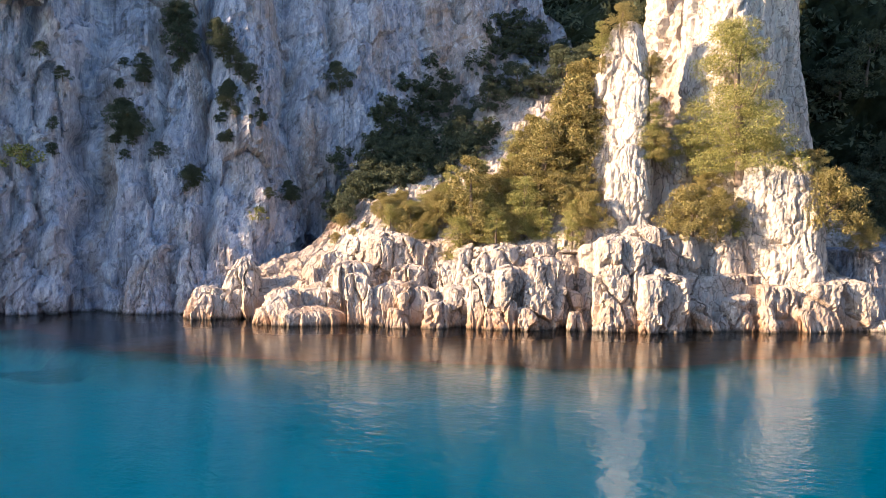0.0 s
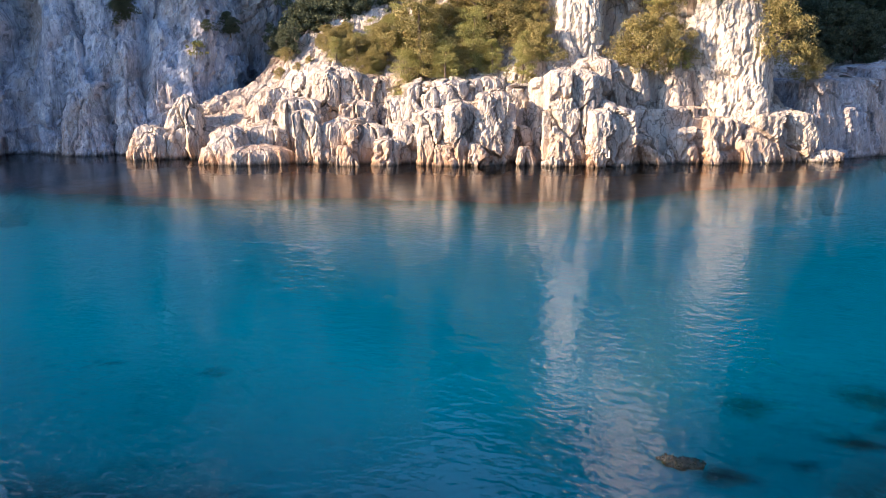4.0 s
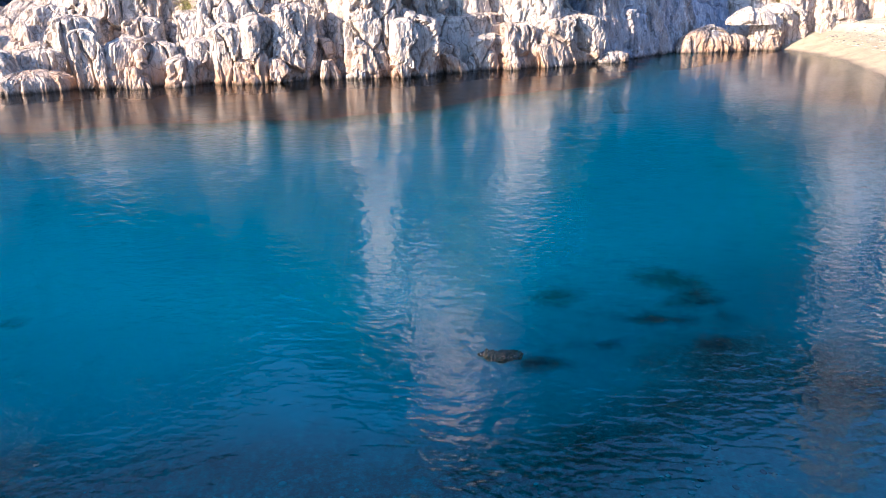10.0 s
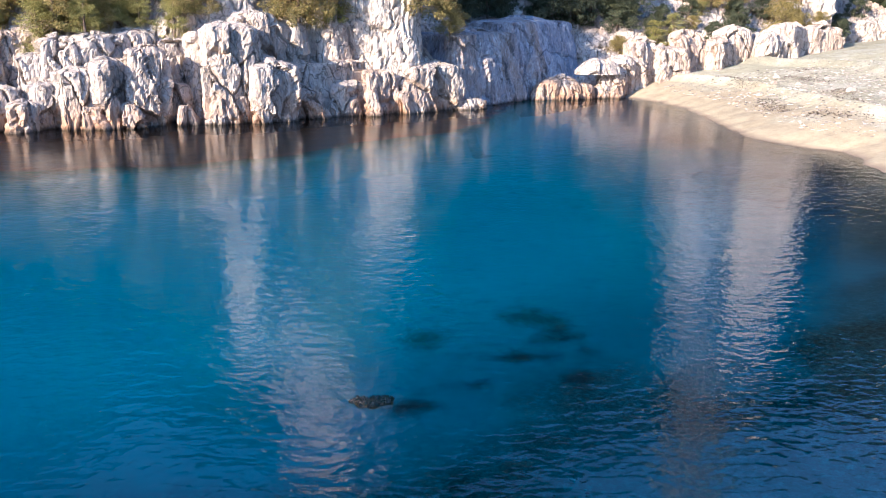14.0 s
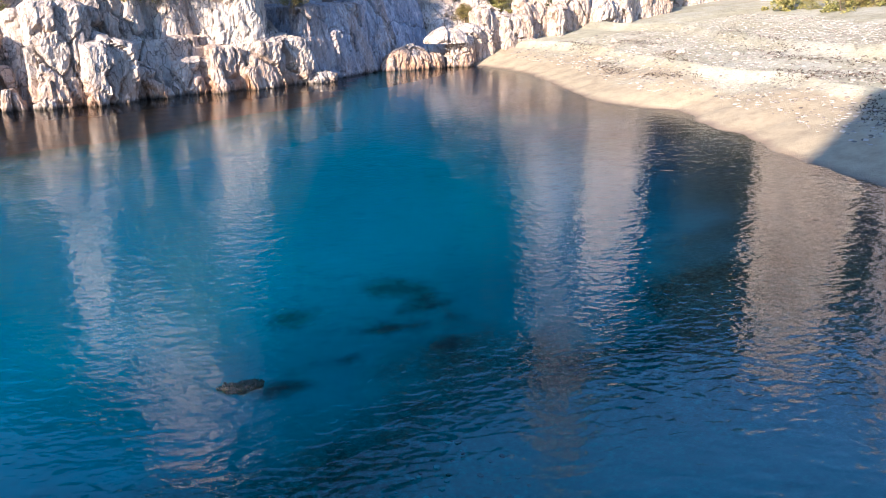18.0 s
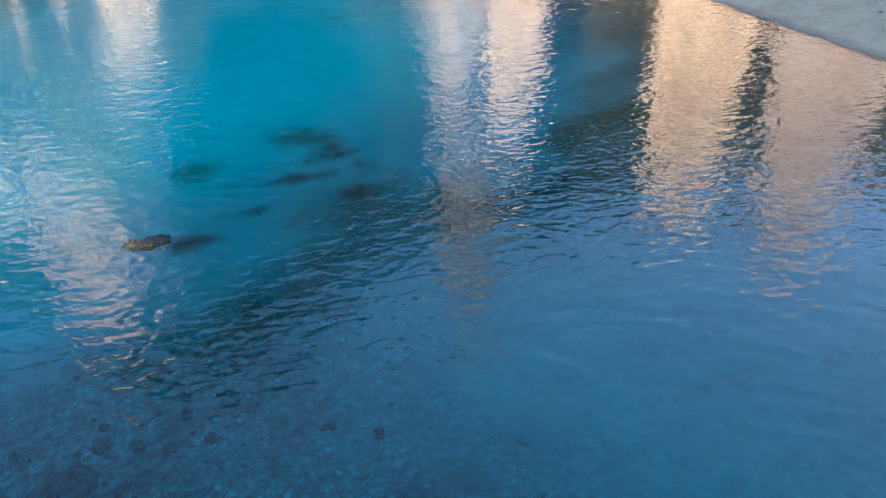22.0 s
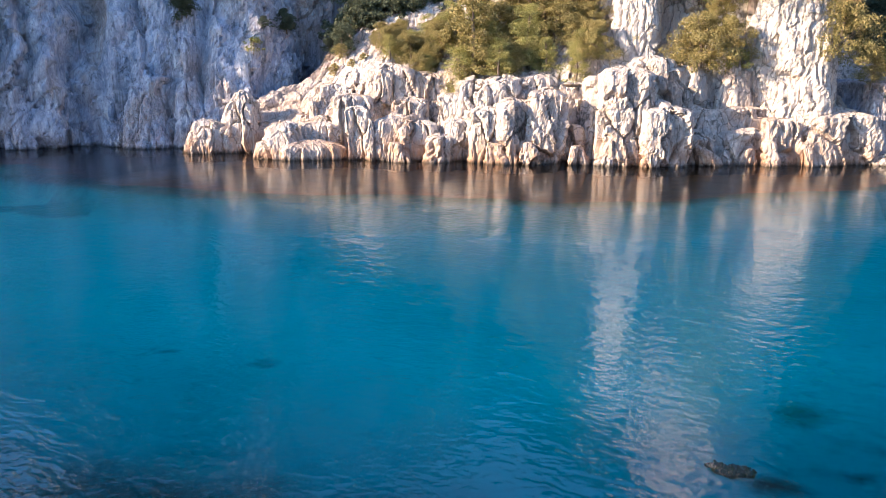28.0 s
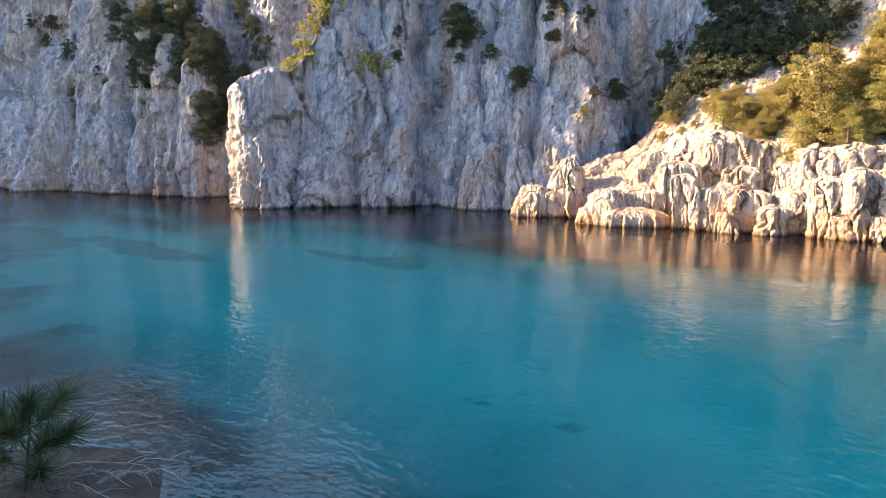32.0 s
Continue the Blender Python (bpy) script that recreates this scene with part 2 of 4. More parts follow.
def perlin(p):
    i = np.floor(p).astype(np.int64)
    f = p - i
    w = f * f * f * (f * (f * 6 - 15) + 10)
    total = np.zeros(len(p))
    for a in (0, 1):
        for b in (0, 1):
            for c in (0, 1):
                q = i + (a, b, c)
                g = GRAD[(q[:, 0] * 73856093 ^ q[:, 1] * 19349663 ^ q[:, 2] * 83492791) & 4095]
                weight = np.ones(len(p))
                for ax, o in enumerate((a, b, c)):
                    weight = weight * (w[:, ax] if o else 1 - w[:, ax])
                total += weight * ((f - (a, b, c)) * g).sum(1)
    return total * 1.6


def fbm(p, octaves=4, gain=0.5):
    total, amp = np.zeros(len(p)), 1.0
    for o in range(octaves):
        total += amp * perlin(p * 2.03 ** o + 17.3 * o)
        amp *= gain
    return total


def crease(p, width=0.16):
    """Sharp narrow grooves: 1 in the groove, 0 away from it."""
    return np.clip(1 - np.abs(perlin(p)) / width, 0, 1) ** 1.5


def cells(q):
    """Cell noise: for each place a number of its cell, a slope across the cell, and how far it is from the cell's edge."""
    i = np.floor(q).astype(np.int64)
    f1 = np.full(len(q), 9.0)
    f2 = np.full(len(q), 9.0)
    val, tilt = np.zeros(len(q)), np.zeros(len(q))
    for a in (-1, 0, 1):
        for b in (-1, 0, 1):
            for c in (-1, 0, 1):
                n = i + (a, b, c)
                key = (n[:, 0] * 73856093 ^ n[:, 1] * 19349663 ^ n[:, 2] * 83492791) & 4095
                d = q - (n + 0.5 + 0.42 * GRAD[key])
                r = np.sqrt((d * d).sum(1))
                near = r < f1
                f2 = np.where(near, f1, np.minimum(f2, r))
                f1 = np.where(near, r, f1)
                val = np.where(near, GRAD[(key + 911) & 4095, 0], val)
                tilt = np.where(near, (d * GRAD[(key * 7 + 13) & 4095]).sum(1), tilt)
    return val, tilt, f2 - f1


def rock_relief(p, amp, seed, block=2.8, tall=2.3, broken=1.0):
    """How far limestone stands proud at places p: buttresses, flutes, broken blocks and cracks."""
    q = p + seed * 31.7
    warp = np.stack([fbm(q * 0.45 + 5, 3), fbm(q * 0.45 + 9, 3), fbm(q * 0.45 + 2, 3)], 1)
    lean = q + np.stack([0.22 * q[:, 2], 0 * q[:, 2], 0 * q[:, 2]], 1)
    s = amp * 0.8 * fbm(q * (0.085, 0.085, 0.045), 3)
    s += amp * 0.30 * fbm(lean * (0.40, 0.40, 0.08), 3)
    v, t, e = cells(lean / (block, block, block * tall) + 0.13 * warp)
    s += amp * broken * (0.62 * v + 0.34 * t) - amp * (0.3 + 0.3 * broken) * np.clip(1 - e / 0.07, 0, 1)
    v, t, e = cells(lean / (block * 0.36, block * 0.36, block * 0.42 * tall) + 0.20 * warp)
    s += amp * broken * (0.20 * v + 0.16 * t) - amp * (0.20 - 0.10 * broken) * np.clip(1 - e / 0.10, 0, 1)
    s -= amp * 0.42 * (1.3 - broken) * crease(lean * (0.42, 0.42, 0.035) + 0.25 * warp, 0.14)
    s -= amp * 0.26 * (1.1 - broken) * crease(lean * (1.1, 1.1, 0.10) + 0.3 * warp, 0.2)
    s += amp * 0.26 * (0.35 - np.abs(perlin(q * (1.7, 1.7, 0.7))))
    s += amp * 0.17 * fbm(q * (2.6, 2.6, 1.5), 2, 0.7)
    return s


def crag_relief(p, amp, seed, block=2.0, tall=1.5, broken=1.0, crack=0.8):
    """Broken limestone: flat tilted facets parted by narrow cracks, eaten away at the waterline."""
    q = p + seed * 31.7
    warp = np.stack([fbm(q * 0.5 + 5, 2), fbm(q * 0.5 + 9, 2), fbm(q * 0.5 + 2, 2)], 1)
    lean = q + np.stack([0.10 * q[:, 2], 0 * q[:, 2], 0 * q[:, 2]], 1)
    s = amp * 0.45 * fbm(q * (0.16, 0.16, 0.10), 2)
    v, t, e = cells(lean / (block, block, block * tall) + 0.10 * warp)
    s += amp * broken * (0.50 * v + 0.74 * t) - amp * crack * np.clip(1 - e / 0.055, 0, 1)
    v, t, e = cells(lean / (block * 0.42, block * 0.42, block * 0.50 * tall) + 0.16 * warp)
    s += amp * broken * (0.12 * v + 0.40 * t) - amp * 0.16 * np.clip(1 - e / 0.08, 0, 1)
    v, t, e = cells(lean / (block * 0.17, block * 0.17, block * 0.20 * tall) + 0.2 * warp)
    s += amp * broken * (0.06 * v + 0.17 * t)
    s += amp * 0.11 * fbm(q * (2.1, 2.1, 1.3), 3, 0.65)
    s -= amp * 0.16 * crease(lean * (0.8, 0.8, 0.09) + 0.3 * warp, 0.12)
    s -= amp * 0.34 * crease(q * (1.5, 1.5, 0.32) + 0.4 * warp, 0.3) * np.clip(1.25 - p[:, 2] / 1.5, 0, 1)
    return s


# ---- objects ----
SOLID = []      # vertices and faces of all that things may stand on


def mesh_object(name, verts, faces, material, parent=None, label="", smooth=True, solid=False):
    me = bpy.data.meshes.new(name)
    verts, faces = np.asarray(verts, float), np.asarray(faces, int)
    me.vertices.add(len(verts))
    me.vertices.foreach_set("co", verts.ravel())
    size = faces.shape[1]
    me.loops.add(faces.size)
    me.loops.foreach_set("vertex_index", faces.ravel())
    me.polygons.add(len(faces))
    me.polygons.foreach_set("loop_start", np.arange(len(faces)) * size)
    me.polygons.foreach_set("loop_total", np.full(len(faces), size))
    me.polygons.foreach_set("use_smooth", np.full(len(faces), smooth))
    me.materials.append(material)
    me.update()
    me.validate()
    ob = new(name, me)
    if parent:
        ob.parent = parent
    if label:
        ob["label"] = label
    if solid:
        SOLID.append((verts, faces))
    return ob


def grid_faces(nu, nv, loop=False):
    """Quads of a grid with index u * nv + v."""
    u, v = np.meshgrid(np.arange(nu if loop else nu - 1), np.arange(nv - 1), indexing="ij")
    u, v = u.ravel(), v.ravel()
    w = (u + 1) % nu
    return np.stack([u * nv + v, w * nv + v, w * nv + v + 1, u * nv + v + 1], 1)


def along(path, step):
    """Resamples the columns of a path evenly by its length in the plan, softening its corners."""
    path = np.asarray(path, float)
    s = np.r_[0, np.cumsum(np.hypot(*np.diff(path[:, :2], axis=0).T))]
    t = np.linspace(0, s[-1], int(s[-1] / step) + 2)
    out = np.stack([np.interp(t, s, path[:, c]) for c in range(path.shape[1])], 1)
    w = max(1, int(0.7 / step))
    pad = np.pad(out, ((w, w), (0, 0)), "edge")
    kern = np.ones(2 * w + 1) / (2 * w + 1)
    return np.stack([np.convolve(pad[:, c], kern, "valid") for c in range(out.shape[1])], 1)


def cliff(name, path, material, label, seed, amp=1.6, step=0.3, rise=0.1, foot=-6.0, gullies=(), form=(2.8, 2.3, 1.0), folds=0.0, relief=rock_relief):
    """A rock face along a path seen from the water, left to right: rows of x, y, height, lean and depth of the ground behind its edge."""
    c = along(path, step)
    tang = np.gradient(c[:, :2], axis=0)
    tang /= np.linalg.norm(tang, axis=1)[:, None] + 1e-9
    for _ in range(3):
        tang = (np.roll(tang, 3, 0) + np.roll(tang, -3, 0) + tang) / 3
        tang[:3], tang[-3:] = tang[3], tang[-4]
    tang /= np.linalg.norm(tang, axis=1)[:, None]
    out = np.stack([tang[:, 1], -tang[:, 0]], 1)
    nface = int((c[:, 2].max() - foot) / step) + 2
    nback = int(np.clip(c[:, 4].max() / (step * 2.2), 20, 90))
    nu, nv = len(c), nface + nback
    h, lean, depth = c[:, 2:3], c[:, 3:4], c[:, 4:5]
    # level rows up the face; past its edge a column runs back over the ground
    rows = np.arange(nv)[None]
    pitch = (c[:, 2].max() - foot) / (nface - 1)
    edge = np.floor((h - foot) / pitch)
    face = rows <= edge
    b = np.clip((rows - edge) / (nv - 1 - edge), 0, 1) ** 1.6
    z = np.where(face, foot + rows * pitch, h + rise * depth * b)
    back = np.where(face, lean * np.clip((foot + rows * pitch) / h, 0, 1) ** 1.25, lean + depth * b)
    p = np.stack([c[:, 0:1] - out[:, 0:1] * back, c[:, 1:2] - out[:, 1:2] * back, z], 2).reshape(-1, 3)
    d = relief(p, amp, seed, *form)
    d += folds * (fbm(p * (0.11, 0.11, 0.03) + 4.1, 3) + 0.3 * fbm(p * (0.30, 0.30, 0.10) + 1.7, 2))
    if folds:
        tier = p[:, 2] / 5.5 + 1.5 * fbm(p * (0.05, 0.05, 0.02) + 2.2, 3)
        d += 0.2 * folds * (0.5 - (tier - np.floor(tier))) * np.clip(2.5 * fbm(p * (0.07, 0.07, 0.09) + 6.3, 2) + 0.25, 0, 1)
    here = np.repeat(np.cumsum(np.r_[0, np.hypot(*np.diff(c[:, :2], axis=0).T)]), nv)
    for gx_, gy_, width, deep_, slant in gullies:
        mid = here[np.argmin(np.hypot(c[:, 0] - gx_, c[:, 1] - gy_)) * nv]
        off = (here - mid - slant * p[:, 2] + 1.6 * perlin(p * (0.1, 0.1, 0.15)) + 0.7 * perlin(p * (0.3, 0.3, 0.4))) / width
        d -= deep_ * np.exp(-np.abs(off) ** 1.5)
    n3 = np.repeat(np.c_[out, np.full(nu, 0.25)], nv, 0)
    behind = ~face.ravel()
    n3[behind] = n3[behind] * (0.25, 0.25, 2.6)
    p = p + n3 * d[:, None]
    ob = mesh_object(name, p, grid_faces(nu, nv), material, smooth=False, solid=True)
    return tagged(ob, label, "cliff", kind="structure")


def rock_mesh(x, y, hw, hd, h, seed, yaw=0.0, taper=0.25, amp=0.8, foot=-3.0, step=0.22, square=3.0, shift=(0, 0), top=0.8, form=(2.8, 2.3, 1.0), relief=rock_relief):
    """A block or pillar of limestone with rounded shoulders, standing on the sea bed or the slope."""
    nu = int(max(24, 2.2 * (hw + hd) * 1.6 / step))
    nz = int(max(10, (h - foot) / step))
    ncap = 9
    # the outline, a rounded rectangle, evenly stepped along its length
    th = np.linspace(0, 2 * np.pi, 1441)
    ca, sa = np.cos(th), np.sin(th)
    e = 2 / square
    cx, cy = np.sign(ca) * np.abs(ca) ** e, np.sign(sa) * np.abs(sa) ** e
    run = np.r_[0, np.cumsum(np.hypot(np.diff(cx * hw), np.diff(cy * hd)))]
    even = np.linspace(0, run[-1], nu, endpoint=False)
    cx, cy = np.interp(even, run, cx), np.interp(even, run, cy)
    ca, sa = np.sign(cx) * np.abs(cx) ** (square - 1) / hw, np.sign(cy) * np.abs(cy) ** (square - 1) / hd
    size_ = np.hypot(ca, sa)
    ca, sa = ca / size_, sa / size_
    s = np.linspace(0, 1, nz)
    k = 1 - taper * s
    shoulder = np.clip((s - top) / (1 - top), 0, 1)
    k = k * np.sqrt(np.clip(1 - 0.75 * shoulder ** 2, 0.05, 1))
    cap = np.linspace(1, 0.02, ncap + 1)[1:]
    kk = np.r_[k, k[-1] * cap]
    zz = np.r_[foot + (h - foot) * s, h + 0.10 * (hw + hd) * k[-1] * (1 - cap ** 2)]
    lift = np.clip(zz / max(h, 1.0), 0, 1)
    lx = cx[:, None] * hw * kk[None] + shift[0] * lift[None]
    ly = cy[:, None] * hd * kk[None] + shift[1] * lift[None]
    a = radians(yaw)
    px = x + lx * math.cos(a) - ly * math.sin(a)
    py = y + lx * math.sin(a) + ly * math.cos(a)
    p = np.stack([px, py, np.broadcast_to(zz, px.shape)], 2)
    nx, ny = ca * math.cos(a) - sa * math.sin(a), ca * math.sin(a) + sa * math.cos(a)
    n3 = np.zeros_like(p)
    n3[..., 0], n3[..., 1] = nx[:, None], ny[:, None]
    n3 *= np.minimum(1, kk / (0.4 * kk[0]))[None, :, None]
    n3[..., 2] = np.r_[np.zeros(nz), 0.7 * (1 - cap)][None] + 0.12
    p = p.reshape(-1, 3)
    d = relief(p, amp, seed, *form)
    p = p + n3.reshape(-1, 3) * d[:, None]
    return p, grid_faces(nu, nz + ncap, True)[:, ::1]


def rock(name, *size, label="", category="rock", material=None, parent=None, group="", **more):
    p, f = rock_mesh(*size, **more)
    ob = mesh_object(name, p, f, material or ROCK, parent, "" if not parent else label, smooth=False, solid=True)
    return ob if parent else tagged(ob, label, category, group)


# ---- the cliffs round the inlet ----
# rows: x, y, height, lean, depth of the ground behind the edge
cliff("cliff_far", [(-230, -10, 45, 6, 40), (-160, 20, 46, 8, 40), (-129, 31.5, 44, 10, 40), (-106, 38.4, 46, 12, 40),
                    (-97, 43, 44, 12, 40), (-90, 48.5, 42, 11, 40), (-84, 56, 40, 8, 40), (-80, 66, 40, 8, 40)],
      TAWNY, "tall grey limestone cliff with scrub on its ledges", 1, amp=1.2, step=0.33, folds=2.2, form=(4.2, 2.4, 1.0, 0.28), relief=crag_relief,
      gullies=[(-97, 43, 1.6, 2.5, 0.02), (-106, 38.4, 1.2, 2.0, 0.0), (-102, 40.5, 1.0, 1.4, 0.05), (-92, 47, 1.8, 3.0, 0.0), (-118, 35, 1.4, 2.0, 0.04), (-126, 32, 1.0, 1.5, 0.0)])
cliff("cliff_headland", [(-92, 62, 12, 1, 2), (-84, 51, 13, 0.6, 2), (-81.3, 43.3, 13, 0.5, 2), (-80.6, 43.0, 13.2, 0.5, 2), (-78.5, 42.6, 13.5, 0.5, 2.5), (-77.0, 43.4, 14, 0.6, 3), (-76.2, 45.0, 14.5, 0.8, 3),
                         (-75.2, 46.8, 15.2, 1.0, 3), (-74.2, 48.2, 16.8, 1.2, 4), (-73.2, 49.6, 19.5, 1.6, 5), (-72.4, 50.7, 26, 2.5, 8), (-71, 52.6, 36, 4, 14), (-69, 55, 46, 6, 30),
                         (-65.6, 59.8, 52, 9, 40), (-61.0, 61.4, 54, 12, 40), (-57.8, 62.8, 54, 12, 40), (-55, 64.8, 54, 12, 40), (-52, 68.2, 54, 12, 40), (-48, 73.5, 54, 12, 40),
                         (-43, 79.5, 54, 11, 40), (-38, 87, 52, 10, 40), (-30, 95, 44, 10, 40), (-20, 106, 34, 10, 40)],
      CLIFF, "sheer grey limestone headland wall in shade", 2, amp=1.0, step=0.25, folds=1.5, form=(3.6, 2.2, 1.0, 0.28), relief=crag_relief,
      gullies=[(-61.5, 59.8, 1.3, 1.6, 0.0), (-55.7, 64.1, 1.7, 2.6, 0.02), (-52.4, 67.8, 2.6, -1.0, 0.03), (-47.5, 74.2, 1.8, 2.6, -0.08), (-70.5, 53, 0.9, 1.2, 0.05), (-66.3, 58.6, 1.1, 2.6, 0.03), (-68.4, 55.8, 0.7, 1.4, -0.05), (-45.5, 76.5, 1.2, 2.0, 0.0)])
cliff("cliff_slope", [(-54, 62, 2, 1, 3), (-49, 63, 2.8, 1.5, 4), (-45, 63.4, 3.4, 2.5, 6), (-41.5, 64.4, 5.2, 3.2, 12), (-37, 66.4, 7.8, 3.2, 24), (-30, 68.5, 7.4, 3, 30), (-22, 70, 7.5, 3, 30),
                      (-17, 71.5, 9, 3, 30), (-10, 74, 8, 3, 26), (-3, 77, 8, 3, 20), (4, 81, 6.5, 4, 12), (9.4, 85, 7, 6, 8), (14, 91.5, 7, 7, 6),
                      (24, 95, 6, 5, 8), (34, 98, 6.5, 3, 12), (47, 102, 7, 3, 14), (62, 109, 8, 4, 14), (80, 112, 9, 4, 14)],
      ROCK, "broken pale limestone slope above the waterline", 3, amp=0.75, step=0.2, rise=0.75, form=(2.6, 2.7, 1.0), relief=crag_relief)
# out of view: added, and its heights set, to keep cliff_far in shade
cliff("cliff_shade", [(-190, -70, 50, 8, 30), (-240, -75, 66, 8, 30), (-262, -50, 76, 8, 30), (-250, -34, 80, 8, 20), (-225, -32, 80, 8, 10), (-205, -34, 76, 8, 8), (-196, -48, 52, 8, 6), (-190, -68, 50, 8, 6)][::-1],
      CLIFF, "unseen limestone mass added to shade the far cliff", 7, amp=2.0, step=1.2)
HILL = len(SOLID)
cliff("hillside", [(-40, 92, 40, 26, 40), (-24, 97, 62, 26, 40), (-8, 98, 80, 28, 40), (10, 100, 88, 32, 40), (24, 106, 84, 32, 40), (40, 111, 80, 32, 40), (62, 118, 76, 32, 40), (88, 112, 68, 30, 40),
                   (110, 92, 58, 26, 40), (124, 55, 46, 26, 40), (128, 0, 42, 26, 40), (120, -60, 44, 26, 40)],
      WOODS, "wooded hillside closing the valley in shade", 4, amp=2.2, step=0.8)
cliff("cliff_near", [(120, -62, 40, 8, 30), (60, -26, 44, 6, 40), (30, -9, 44, 6, 40), (12, -7.5, 66, 6, 40), (-6, -7.0, 68, 6, 40), (-17, -7.5, 49, 5, 40), (-22, -8, 44, 4, 40),
                     (-25.5, -8.8, 41, 3.2, 40), (-28.2, -9, 38, 3, 40), (-30, -9, 34, 3, 40), (-31.6, -9, 28, 3, 40), (-33, -9.2, 15.5, 3, 40), (-36, -9.8, 14.5, 3, 40), (-46, -11.5, 15, 3, 40), (-70, -24, 12, 3, 40), (-100, -44, 10, 3, 30)],
      CLIFF, "limestone cliff behind the viewing ledge", 5, amp=1.5, step=0.6)
cliff("rock_ledge", [(-70, -25, 2, 1, 6), (-34, -8, 3.0, 1, 6), (-16, -3.2, 5.0, 1, 7), (-9.5, 0.6, 5.9, 0.5, 8), (-7.6, 2.6, 6.2, 0.3, 8), (-6.5, 2.9, 6.3, 0.2, 8), (-5.3, 2.5, 6.4, 0.2, 8), (-4.2, 1.6, 6.8, 0.3, 8), (0, 0.55, 7.35, 0.2, 8), (8, -0.8, 7.0, 0.5, 8), (18, -4, 4, 1, 6), (30, -9, 2, 1, 4)][::-1],
      LEDGE, "brown limestone ledge over the water", 6, amp=0.16, step=0.25, rise=0.0)

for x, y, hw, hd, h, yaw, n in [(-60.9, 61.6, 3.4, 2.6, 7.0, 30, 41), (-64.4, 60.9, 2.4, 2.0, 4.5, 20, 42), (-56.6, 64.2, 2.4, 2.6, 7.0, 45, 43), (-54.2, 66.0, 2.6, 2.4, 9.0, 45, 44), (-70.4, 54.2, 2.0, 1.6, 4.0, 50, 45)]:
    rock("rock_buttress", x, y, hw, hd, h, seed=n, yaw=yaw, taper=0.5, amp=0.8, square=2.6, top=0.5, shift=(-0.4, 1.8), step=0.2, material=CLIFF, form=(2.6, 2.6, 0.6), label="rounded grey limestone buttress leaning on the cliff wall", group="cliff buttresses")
rock("crest_pinnacle", -70.9, 54.9, 2.2, 2.0, 53, seed=46, yaw=20, taper=0.35, amp=1.0, foot=31, step=0.4, material=PALE, form=(3.4, 4.0, 0.6), label="sunlit limestone crest above the headland", category="rock pinnacle")

# ---- blocks along the waterline: x, y, half width, half depth, height, shape ----
SHAPES = {   # squareness, taper, where the shoulder begins, strength of the relief
    "dome": (2.6, 0.30, 0.5, 0.55), "cone": (2.6, 0.60, 0.7, 0.65), "slab": (4.4, 0.12, 0.8, 0.35), "block": (6.5, 0.12, 0.93, 0.62)}
WEST_END = [(-52.7, 61.0, 2.3, 1.9, 3.0, "dome"), (-50.1, 62.9, 2.6, 2.1, 5.6, "cone"), (-43.9, 60.8, 2.2, 1.8, 3.1, "dome"), (-40.8, 61.4, 2.9, 1.6, 1.5, "slab"),
            (-41.5, 64.5, 2.0, 1.7, 3.1, "block"), (-43.8, 65.6, 1.2, 1.1, 5.2, "dome"), (-42.5, 68.2, 1.9, 1.5, 6.5, "block"), (-41.0, 70.6, 1.9, 1.5, 7.2, "block"),
            (-36.5, 62.8, 1.5, 1.3, 4.7, "block"), (-38.9, 66.0, 1.7, 1.4, 5.6, "block")]
STEPS = [(-36.7, 68.9, 2.2, 1.7, 8.2, "block"), (-34.3, 64.7, 1.8, 1.5, 3.7, "block"), (-33.6, 70.3, 2.1, 1.7, 7.7, "block"), (-32.7, 62.9, 1.3, 1.1, 1.7, "dome"),
         (-31.6, 65.1, 1.4, 1.2, 3.6, "block"), (-29.7, 64.8, 1.0, 1.1, 2.3, "block"), (-30.0, 68.5, 1.8, 1.5, 5.8, "block"), (-28.4, 66.4, 1.2, 1.2, 3.6, "block"),
         (-33.6, 67.4, 1.6, 1.4, 5.4, "block")]
WALL = [(-25.7, 66.2, 1.5, 1.3, 4.8, "block"), (-23.5, 67.1, 1.5, 1.3, 5.5, "block"), (-21.2, 68.4, 1.5, 1.4, 6.4, "block"), (-23.9, 65.7, 1.0, 0.9, 1.1, "dome"),
        (-21.7, 66.5, 1.0, 0.9, 1.9, "dome"), (-27.9, 68.9, 1.5, 1.3, 7.1, "block"), (-25.5, 70.3, 1.6, 1.3, 7.3, "block"), (-22.9, 71.9, 1.8, 1.5, 7.6, "block"),
        (-19.6, 71.0, 1.2, 1.2, 3.3, "block"), (-17.6, 68.2, 1.1, 0.9, 1.6, "dome"), (-19.6, 72.7, 1.2, 1.2, 6.9, "block"), (-18.6, 74.4, 1.4, 1.2, 9.6, "block"), (-17.2, 72.1, 1.1, 1.2, 7.4, "block")]
SPUR = [(-14.4, 71.0, 2.3, 2.2, 8.3, "block"), (-15.0, 69.9, 1.7, 1.4, 4.2, "cone"), (-11.4, 71.0, 2.0, 1.8, 5.0, "block"), (-13.3, 74.4, 1.7, 1.4, 9.2, "block"), (-10.5, 75.5, 1.6, 1.3, 8.4, "block"),
        (-8.9, 75.6, 2.6, 2.0, 4.8, "block"), (-8.3, 73.4, 1.7, 1.4, 2.5, "block"), (-5.8, 78.9, 2.3, 1.8, 8.4, "block"), (-4.7, 75.9, 2.2, 1.7, 3.0, "block"), (-5.4, 77.5, 2.0, 1.6, 5.0, "block")]
